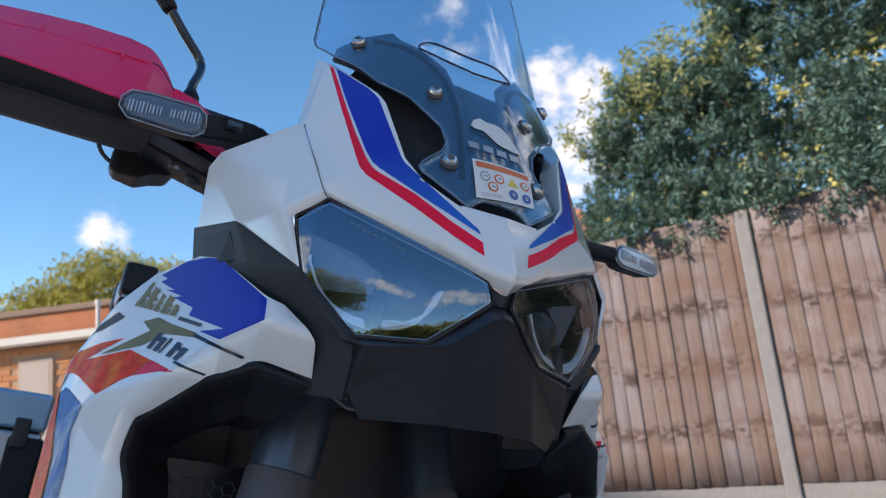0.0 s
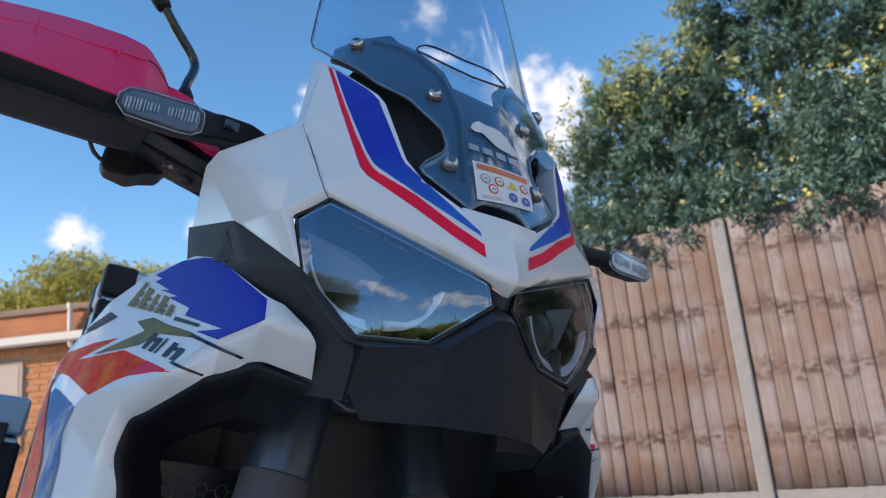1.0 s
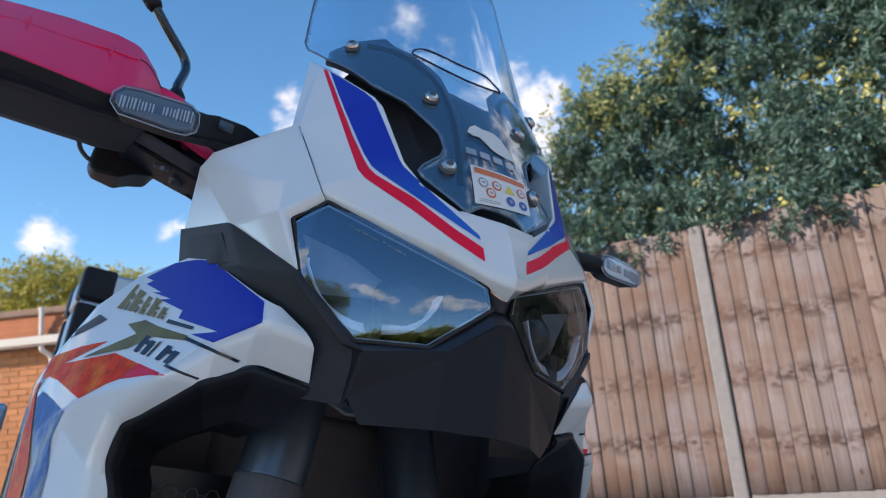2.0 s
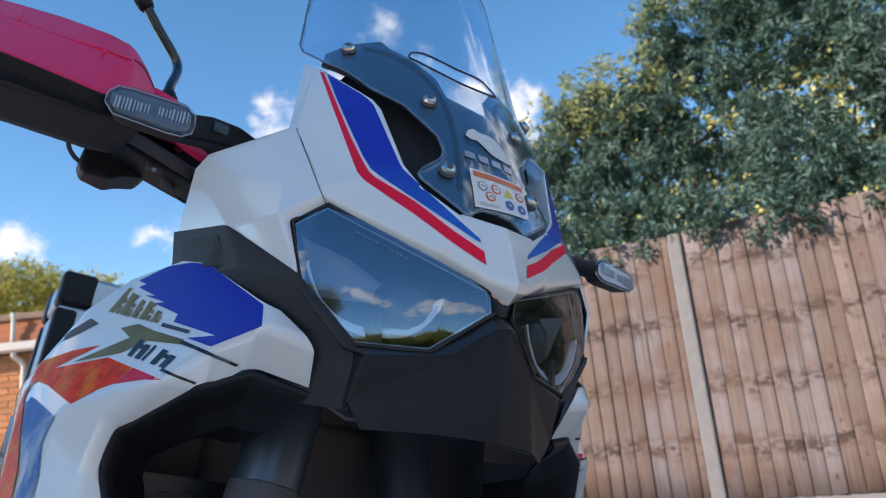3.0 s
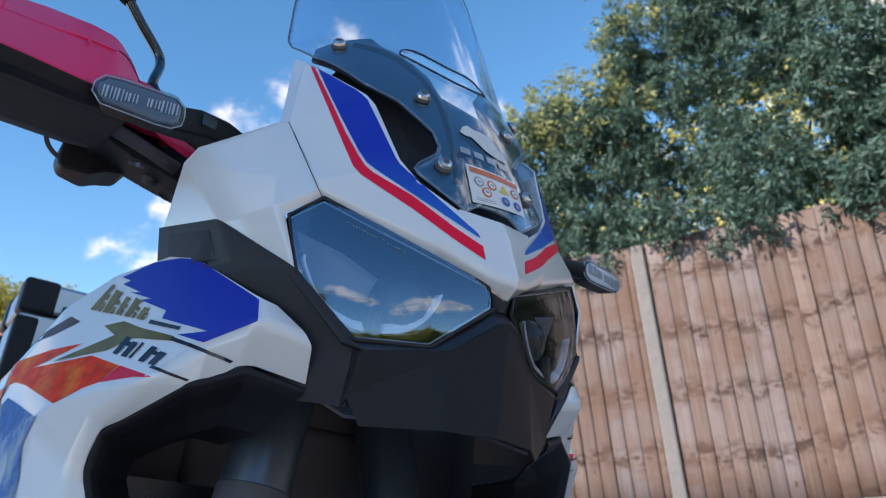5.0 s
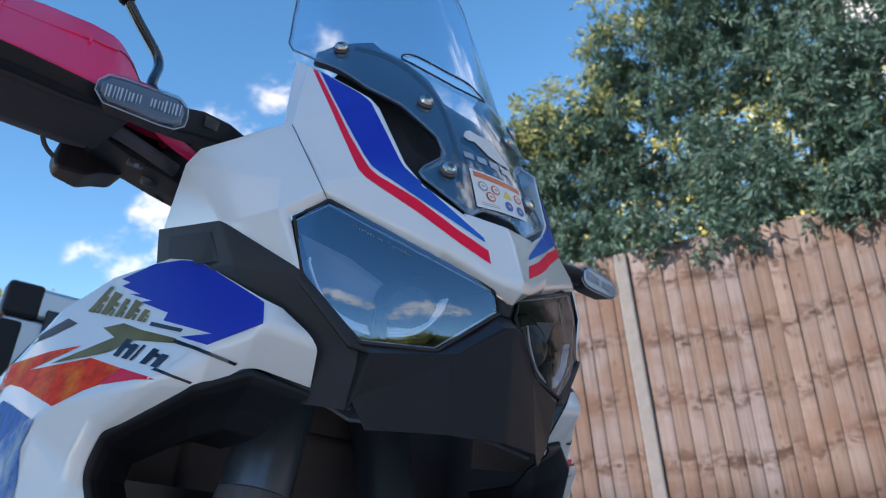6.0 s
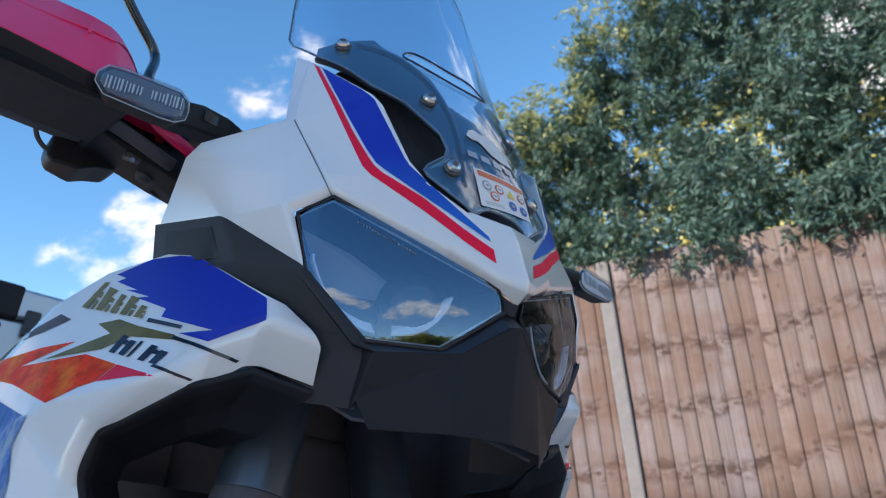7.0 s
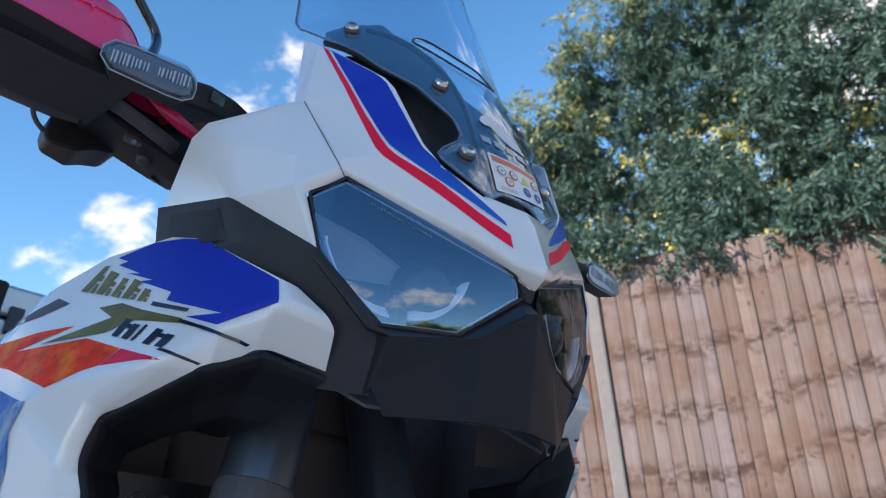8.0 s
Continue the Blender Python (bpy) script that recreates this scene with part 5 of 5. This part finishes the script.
# ---- luggage on the back of the motorcycle ----
def luggage(name, size, m, label, category, lid, capped=True):
    w, d, h = size
    ob = empty(name, m, label, category)
    part("body", box_bm(-w / 2, w / 2, 0, d, 0, h - lid), alu, ob, "brushed aluminium case", bevel=0.012)
    part("lid", box_bm(-w / 2 - .004, w / 2 + .004, -.004, d + .004, h - lid + .003, h), alu if capped else sky_tinted_lid, ob, "aluminium lid", bevel=0.012)
    for sx in (-1, 1):
        for y in (0, d):
            x = sx * w / 2
            yy = (-.009, .075) if y == 0 else (d - .075, d + .009)
            xx = (x - .009, x + .08) if sx < 0 else (x - .08, x + .009)
            if capped:
                part("corner_guard", box_bm(*xx, *yy, h - lid - .002, h + .006), matte_black, ob, "black plastic corner guard", bevel=0.012)
            reach = .05 if capped else .075
            xx = (x - .007, x + reach) if sx < 0 else (x - reach, x + .007)
            yy = (-.007, .05) if y == 0 else (d - .05, d + .007)
            part("corner_post", box_bm(*xx, *yy, 0.0, h - lid - .012), matte_black, ob, bevel=0.01)
        part("latch", box_bm(sx * w * .25 - .018, sx * w * .25 + .018, -.016, -.001, h - lid - .04, h - lid + .03), dark_steel, ob, bevel=0.004)
    return ob


luggage("top_box", (.45, .34, .30), BIKE @ pose(-.008, 1.655, 1.055), "brushed aluminium top box with black corner guards", "top box", .085)
luggage("side_case", (.20, .42, .36), BIKE @ pose(-.43, 1.56, .595), "brushed aluminium side case with black corner guards", "side case", .095, False)
part("rack_plate", box_bm(-.18, .18, 1.45, 1.98, 1.030, 1.054), dark_black, bike, bevel=0.006)
part("side_rack", box_bm(-.335, -.13, 1.62, 1.92, .66, .685), dark_black, bike, bevel=0.006)
part("side_rack", box_bm(-.345, -.325, 1.60, 1.94, .64, .80), dark_black, bike, bevel=0.006)
part("tail", box_bm(-.13, .13, 1.05, 1.70, .60, .86), dark_black, bike, bevel=0.03)


# ---- foliage ----
def foliage(centres, per, length, width, seed, droop=0.35, spread=0.16):
    """Many small bent leaves in sprays round the centres; one mesh."""
    rng = np.random.default_rng(seed)
    c = np.asarray(centres, float)
    n = len(c) * per
    spray = np.repeat(np.arange(len(c)), per)
    axis = rng.normal(size=(len(c), 3))
    axis[:, 2] = np.abs(axis[:, 2]) * 0.3 - droop
    axis /= np.linalg.norm(axis, axis=1)[:, None]
    along = rng.uniform(-0.5, 0.5, n)
    base = c[spray] + axis[spray] * along[:, None] * spread * 2 + rng.normal(size=(n, 3)) * spread * 0.22
    d = axis[spray] * 0.7 + rng.normal(size=(n, 3)) * 0.55
    d /= np.linalg.norm(d, axis=1)[:, None]
    side = np.cross(d, rng.normal(size=(n, 3)))
    side /= np.linalg.norm(side, axis=1)[:, None]
    up = np.cross(side, d)
    ln = (length * rng.uniform(0.65, 1.25, n))[:, None]
    wd = (width * rng.uniform(0.7, 1.2, n))[:, None]
    p0 = base
    p1 = base + d * ln * 0.45 + side * wd * 0.5 + up * ln * 0.05
    p2 = base + d * ln * 0.45 - side * wd * 0.5 + up * ln * 0.05
    p3 = base + d * ln - up * ln * 0.08
    verts = np.stack([p0, p1, p3, p2], 1).reshape(-1, 3)
    k = np.arange(n)[:, None] * 4
    faces = np.concatenate([k + [0, 1, 2], k + [0, 2, 3]])
    me = bpy.data.meshes.new("leaves")
    me.from_pydata(verts.tolist(), [], faces.tolist())
    me.shade_smooth()
    return me


def crown_points(lumps, n, seed, inner=0.55):
    """Spray places in a shell of overlapping round lumps, with hollows."""
    rng = np.random.default_rng(seed)
    lumps = np.asarray(lumps, float)
    vol = np.prod(lumps[:, 3:6], axis=1) ** (2 / 3)
    pick = rng.choice(len(lumps), n, p=vol / vol.sum())
    d = rng.normal(size=(n, 3))
    d /= np.linalg.norm(d, axis=1)[:, None]
    r = rng.uniform(inner, 1.05, n)[:, None]
    return lumps[pick, :3] + d * r * lumps[pick, 3:6]


def clumped(points, each, size, seed):
    """Several spray places round each point, drooping, so that the crown breaks into clumps with gaps."""
    rng = np.random.default_rng(seed)
    p = np.repeat(np.asarray(points), each, 0)
    d = rng.normal(size=p.shape) * size
    d[:, 2] = d[:, 2] * 1.15 - size * .5
    return p + d


def fence_point(s, back, z):
    return FENCE @ Vector((s, back, z))


# the evergreen behind the fence
rng = np.random.default_rng(5)
lumps, tips = [], []
CROWN = ((.84, .45, 2.3, .32), (.80, .48, 2.72, .34), (.98, .5, 3.0, .32), (1.28, .5, 3.2, .28), (1.5, .5, 3.14, .36), (2.08, .5, 3.72, .42), (1.25, .45, 2.45, .45), (1.55, .5, 2.85, .5), (1.9, .4, 2.3, .45), (2.0, .55, 3.4, .42), (2.2, .45, 2.9, .55), (2.55, .35, 2.35, .5), (2.6, .55, 3.5, .5),
                      (2.95, .4, 2.9, .55), (3.2, .35, 2.35, .5), (3.3, .5, 3.4, .55), (3.75, .4, 2.8, .6), (3.9, .35, 2.3, .5), (4.1, .5, 3.5, .6), (4.6, .4, 2.7, .6), (2.5, .6, 3.95, .42), (3.0, .6, 4.1, .5), (3.7, .6, 4.2, .55))
OVERHANG = ((2.38, -.02, 2.05, .15), (2.98, -.03, 2.04, .16), (3.6, -.05, 2.05, .15), (4.1, -.03, 2.06, .16), (.95, .0, 2.12, .17), (1.3, -.02, 2.08, .17), (1.62, .0, 2.1, .14), (1.95, -.06, 2.10, .19), (2.15, -.04, 2.08, .14), (2.7, .02, 2.14, .14), (3.42, -.10, 2.0, .14), (3.3, .0, 2.15, .2), (3.75, -.05, 2.1, .2))
for s, back, z, r in CROWN + OVERHANG:
    p = fence_point(s, back, z)
    lumps.append((p.x, p.y, p.z, r * 1.05, r, r * .9))
hedge = empty("evergreen_tree", Matrix.Translation(fence_point(2.6, .6, 0)), "dense dark evergreen tree hanging over the fence", "tree")
inv = Matrix.Translation(-fence_point(2.6, .6, 0))
rel = [(x + inv.translation.x, y + inv.translation.y, z, a, b, c) for x, y, z, a, b, c in lumps]
bm = bmesh.new()
for k in range(7):
    a = 2 * math.pi * k / 7
    add_tube(bm, spline([(0.05 * math.cos(a), 0.15 + 0.05 * math.sin(a), 0.0), (.25 * math.cos(a), .25 + .15 * math.sin(a), 1.2), (.7 * math.cos(a), .3 + .2 * math.sin(a), 2.2), (1.1 * math.cos(a), .3 + .25 * math.sin(a), 3.0)], 3), [.05 - .0045 * i for i in range(10)], 7)
part("trunk", bm, bark, hedge, smooth=True)
crown = new("crown", foliage(np.concatenate([clumped(crown_points(rel, 660, 6, .5), 8, .062, 14), crown_points(rel, 420, 16, .0)]), 30, .058, .0165, 7, droop=1.15, spread=.07))
crown.data.materials.append(leaf_green)
crown.parent = hedge
tagged(crown, "dark bluish green narrow leaves")
# paler leaves on the upper left lumps stand in for sun on the crown
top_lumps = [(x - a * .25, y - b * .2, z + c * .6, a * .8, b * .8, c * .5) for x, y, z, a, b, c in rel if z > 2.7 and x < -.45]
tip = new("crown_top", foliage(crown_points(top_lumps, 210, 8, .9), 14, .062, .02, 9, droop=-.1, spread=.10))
tip.data.materials.append(tip_sunlit)
tip.parent = hedge
tagged(tip, "pale yellow-green leaf tips, sunlight put into their colour")
# bright yellow leaves paint the sunlight in the gaps of the crown
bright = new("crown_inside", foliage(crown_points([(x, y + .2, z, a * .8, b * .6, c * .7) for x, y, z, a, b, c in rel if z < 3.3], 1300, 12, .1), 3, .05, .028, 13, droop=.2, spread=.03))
bright.data.materials.append(sunlit_colour_leaf)
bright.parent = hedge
tagged(bright, "leaves deep in the crown, coloured bright yellow as if sunlit")
# a lighter shrub showing through behind it, sunlight put into its leaf colour
shrub = empty("garden_shrub", Matrix.Translation(fence_point(2.4, 2.2, 0)), "yellow-green shrub behind the fence, sunlight put into its leaf colour", "shrub")
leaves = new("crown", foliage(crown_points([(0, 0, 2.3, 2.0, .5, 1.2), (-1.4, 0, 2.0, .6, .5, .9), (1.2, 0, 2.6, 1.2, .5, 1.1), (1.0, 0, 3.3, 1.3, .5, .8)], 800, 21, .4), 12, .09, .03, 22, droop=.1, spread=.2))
leaves.data.materials.append(sunlit_colour_leaf)
leaves.parent = shrub
bm = bmesh.new()
for k in range(5):
    add_tube(bm, [(0, 0, 0), (.3 * (k - 2), .05 * k, 1.0), (.7 * (k - 2), .1, 2.2)], [.04, .03, .01], 6)
part("stems", bm, bark, shrub)


# an unseen dark bush in front of the fence, past the last board in view, added to darken the far headlight's reflection
bush = empty("reflection_bush", Matrix.Translation(fence_point(5.15, -.7, 0)), "dark green bush, unseen, added to darken a headlight's reflection", "bush")
leaves = new("crown", foliage(crown_points([(0, 0, 1.0, .75, .6, .95), (.75, -.4, 1.2, .7, .6, 1.0), (-.6, .3, 1.1, .55, .5, .9), (.2, -.1, 1.6, .7, .5, .6)], 1300, 24, .4), 14, .07, .025, 25, droop=.2, spread=.1))
leaves.data.materials.append(leaf_material("bush_leaf", (0.035, 0.05, 0.04), (0.03, 0.05, 0.02), 0.5))
leaves.parent = bush
bm = bmesh.new()
for k in range(5):
    add_tube(bm, [(0, 0, 0), (.1 * (k - 2), .05 * (k % 3), .5), (.2 * (k - 2), .1 * (k % 2), 1.4)], [.03, .02, .008], 6)
part("stems", bm, bark, bush)


# ---- houses ----
def brick_wall(parent, x0, x1, z0, z1, y, limit):
    """Separate bricks in front of a mortar bed; past the limit they are joined into one mesh."""
    part("mortar_bed", box_bm(x0, x1, y + .006, y + .22, z0, z1), mortar, parent)
    meshes = []
    for width in (.215, .1025):
        me = mesh_of(box_bm(0, width, 0, .02, 0, .065), "brick")
        me.materials.append(brick_mat)
        meshes.append(me)
    return meshes


house = empty("brick_house", None, "single-storey orange brick house with a white gutter", "house")
HY = 9.12
wall_meshes = brick_wall(house, -12.0, 2.0, 0, 2.40, HY, 300)
count, row, rest = 0, 0, []
z = 2.33
while z > 0.0:
    x = -12.0 + (.11 if row % 2 else 0)
    while x < 1.8:
        if -6.3 < x + .1 < -5.78 and 1.2 < z < 2.18:
            x += .225
            continue
        if z > 1.35 and -6.9 < x < -4.3 and count < 300:
            b = new("brick", wall_meshes[0])
            b.parent = house
            b.location = (x, HY - .006, z)
            count += 1
        else:
            rest.append((x, z))
        x += .225
    z -= .075
    row += 1
verts, faces = [], []
for x, z in rest:
    k = len(verts)
    verts += [(x, HY - .006, z), (x + .215, HY - .006, z), (x + .215, HY - .006, z + .065), (x, HY - .006, z + .065), (x, HY + .01, z), (x + .215, HY + .01, z), (x + .215, HY + .01, z + .065), (x, HY + .01, z + .065)]
    faces += [(k, k + 1, k + 2, k + 3), (k + 3, k + 2, k + 6, k + 7), (k + 1, k, k + 4, k + 5), (k, k + 3, k + 7, k + 4), (k + 2, k + 1, k + 5, k + 6)]
me = bpy.data.meshes.new("brickwork")
me.from_pydata(verts, [], faces)
me.materials.append(brick_mat)
bw = new("brickwork", me)
bw.parent = house
tagged(bw, kind="stuff")
win = part("window", box_bm(-6.27, -5.80, HY - .03, HY + .05, 1.1, 2.19), material("beige_frame", (0.42, 0.33, 0.27), 0.5, vary=0.05), house, "beige framed window", bevel=0.01)
part("pane", box_bm(-6.22, -5.85, HY - .034, HY - .03, 1.16, 2.13), material("frosted_pane", (0.46, 0.40, 0.37), 0.3, vary=0.06), win)
bm = bmesh.new()
prof = [(-.06, .0), (-.06, -.09), (.0, -.11), (.06, -.09), (.06, 0)]
for (y0, z0), (y1, z1) in zip(prof, prof[1:]):
    vs = [bm.verts.new(q) for q in ((-12.2, HY - .13 + y0, 2.46 + z0), (2.2, HY - .13 + y0, 2.46 + z0), (2.2, HY - .13 + y1, 2.46 + z1), (-12.2, HY - .13 + y1, 2.46 + z1))]
    bm.faces.new(vs)
part("gutter", bm, pvc, house, "white plastic gutter", solid=0.004)
part("fascia", box_bm(-12.2, 2.2, HY - .07, HY - .04, 2.34, 2.47), dark_black, house)
part("soffit", box_bm(-12.2, 2.2, HY - .06, HY + .1, 2.395, 2.41), dark_black, house)
# hung tiles above the gutter, a cement coping and the roof behind it
for i in range(3):
    part("tile_course", box_bm(-12.3, 2.3, HY - .10 + i * .02, HY + .2, 2.47 + i * .085, 2.565 + i * .085), roof_tile, house, bevel=0.008)
part("coping", box_bm(-12.3, 2.3, HY - .09, HY + .4, 2.735, 2.82), material("ridge_cement", (0.26, 0.18, 0.14), 0.9, vary=0.25, scale=4), house, bevel=0.02)
part("back_roof", box_bm(-12.3, 2.3, HY + .4, HY + 5.0, 2.6, 2.915), roof_tile, house, bevel=0.02)
part("back_wall", box_bm(-12.0, 2.0, HY + .25, HY + 4.8, 0, 2.6), mortar, house)
pipe = part("vent_pipe", tube(spline([(-5.13, HY - .16, 2.44), (-5.13, HY - .16, 2.62), (-5.13, HY - .16, 2.80)], 3), .028, 14), pvc, house, "white plastic vent pipe", smooth=True)
part("pipe_cap", tube([(-5.13, HY - .16, 2.76), (-5.13, HY - .16, 2.81)], [.036, .036], 14), pvc, pipe)
part("downpipe", tube(spline([(-5.13, HY - .13, 2.37), (-5.13, HY - .13, 2.30), (-5.06, HY - .05, 2.20), (-5.06, HY - .05, 1.9), (-5.06, HY - .05, .1)], 4), .032, 14), pvc, house, "white plastic downpipe", smooth=True)

house_2 = empty("gabled_house", pose(1.3, 15.5, 0, 0, 0, -8), "orange brick house with a clay tile roof", "house")
part("wall", box_bm(-4.0, .35, 0, 6, 0, 4.45), brick_mat, house_2, "orange brick wall")
part("roof", faces_bm([(-4.4, -.35, 4.35), (.7, -.35, 4.35), (.7, 6.3, 4.35), (-4.4, 6.3, 4.35), (-4.4, 3, 6.6), (-1.2, 3, 6.6)], [(0, 1, 5, 4), (1, 2, 5), (2, 3, 4, 5), (3, 0, 4), (0, 3, 2, 1)], (0, 3, 5)), roof_tile, house_2, "clay tile roof")
for i in range(9):
    t = i / 9
    part("tile_course", faces_bm([(-4.4, -.36 + 3.35 * t, 4.37 + 2.25 * t), (.7 - 1.9 * t, -.36 + 3.35 * t, 4.37 + 2.25 * t), (.7 - 1.9 * (t + .08), -.36 + 3.35 * (t + .08), 4.39 + 2.25 * (t + .08)), (-4.4, -.36 + 3.35 * (t + .08), 4.39 + 2.25 * (t + .08))], [(0, 1, 2, 3)], (0, 3, 4)), roof_tile, house_2, solid=0.03)
part("fascia", box_bm(-4.4, .72, -.38, -.34, 4.22, 4.36), bark, house_2)
for x in (-2.9, -.75):
    w = part("window", box_bm(x - .5, x + .5, -.03, .05, 2.9, 4.0), pvc, house_2, bevel=0.02)
    part("pane", box_bm(x - .44, x + .44, -.036, -.03, 2.96, 3.94), gloss_black, w)


def broad_tree(name, at, height, lumps, n, seed, leaf, label):
    ob = empty(name, Matrix.Translation(at), label, "tree")
    rnd = random.Random(seed)
    bm = bmesh.new()
    add_tube(bm, [(0, 0, 0), (.05, 0, height * .25), (-.05, .05, height * .5), (0, 0, height * .8)], [height * .035, height * .028, height * .02, height * .006], 10)
    for k in range(9):
        a = rnd.uniform(0, 6.28)
        add_tube(bm, [(0, 0, height * (.25 + .05 * k)), (height * .12 * math.cos(a), height * .12 * math.sin(a), height * (.4 + .04 * k)), (height * .3 * math.cos(a), height * .3 * math.sin(a), height * (.55 + .03 * k))], [height * .013, height * .008, height * .002], 6)
    part("trunk", bm, bark, ob, smooth=True)
    cr = new("crown", foliage(crown_points(lumps, n, seed, .35), 14, leaf, leaf * .5, seed + 1, droop=.1, spread=leaf * 2.0))
    cr.data.materials.append(tree_green)
    cr.parent = ob
    return ob


BIG = [(-1.6, 0, 4.6, 1.3, 1.2, .9), (0, 0, 5.2, 1.5, 1.3, 1.0), (1.6, 0, 4.7, 1.3, 1.2, 1.0), (-3.2, 0, 4.0, 1.3, 1.2, .9), (.4, 0, 4.0, 2.2, 1.4, 1.0), (3.0, 0, 4.3, 1.0, 1.0, .9)]
broad_tree("garden_tree", (-11.6, 20.5, 0), 6.4, [(x * 1.1, y, z * 1.03 + .3, a * 1.1, b, c * 1.1) for x, y, z, a, b, c in BIG], 3800, 31, .13, "round sunlit green tree behind the brick house")
broad_tree("garden_tree", (-7.6, 21.5, 0), 5.4, [(x * .5, y, z * .93, a * .6, b * .7, c * .75) for x, y, z, a, b, c in BIG], 1300, 37, .13, "smaller sunlit green tree behind the brick house")
broad_tree("young_tree", (-3.6, 15.5, 0), 4.4, [(0, 0, 3.75, .7, .5, .55), (-.5, 0, 3.5, .4, .4, .4), (.6, 0, 3.6, .4, .4, .4)], 34, 41, .11, "thin young tree with sparse leaves")

# ---- behind the camera: an unseen house added to put the motorcycle in shade, and the garden trees ----
shade_house = empty("unseen_shading_house", pose(-12.6, -3.39, 0, 0, 0, 28), "tall white rendered house, unseen, added to shade the motorcycle", "house")
part("wall", box_bm(-3.0, 3.0, -3.4, 3.4, 0, 7.8), render_wall, shade_house, "painted render wall")
part("roof", faces_bm([(-3.3, -3.7, 7.8), (3.3, -3.7, 7.8), (3.3, 3.7, 7.8), (-3.3, 3.7, 7.8), (0, -3.7, 9.6), (0, 3.7, 9.6)], [(0, 1, 4), (1, 2, 5, 4), (2, 3, 5), (3, 0, 4, 5), (0, 3, 2, 1)], (0, 0, 7.6)), roof_tile, shade_house, "clay tile roof", solid=0.1)
for y in (-2.0, 2.0):
    for z in (.9, 3.2, 5.5):
        w = part("window", box_bm(2.97, 3.05, y - .6, y + .6, z, z + 1.2), pvc, shade_house, bevel=0.02)
        part("pane", box_bm(3.05, 3.056, y - .53, y + .53, z + .07, z + 1.13), gloss_black, w)
for k, (x, y) in enumerate(((-1.5, -15), (2.5, -16), (6.5, -15), (10.5, -12), (13.5, -7), (14.5, -1), (13, 5))):
    g = (2.0, .72)[k] if k < 2 else 0.75
    broad_tree("garden_tree", (x - 1.2 * (k == 0), y, 0), 4.6 * g, [(q * .8, v * .8, z * .72 * g, a * .9, b * .9, c * .9 * g) for q, v, z, a, b, c in BIG] + [(q, 0, 1.0 + .5 * (q % 2), 1.5, 1.1, 1.2) for q in (-3, -1.5, 0, 1.5, 3)], 1500 if k < 3 else 700, 50 + k, .22, "leafy garden tree at the back of the plot")
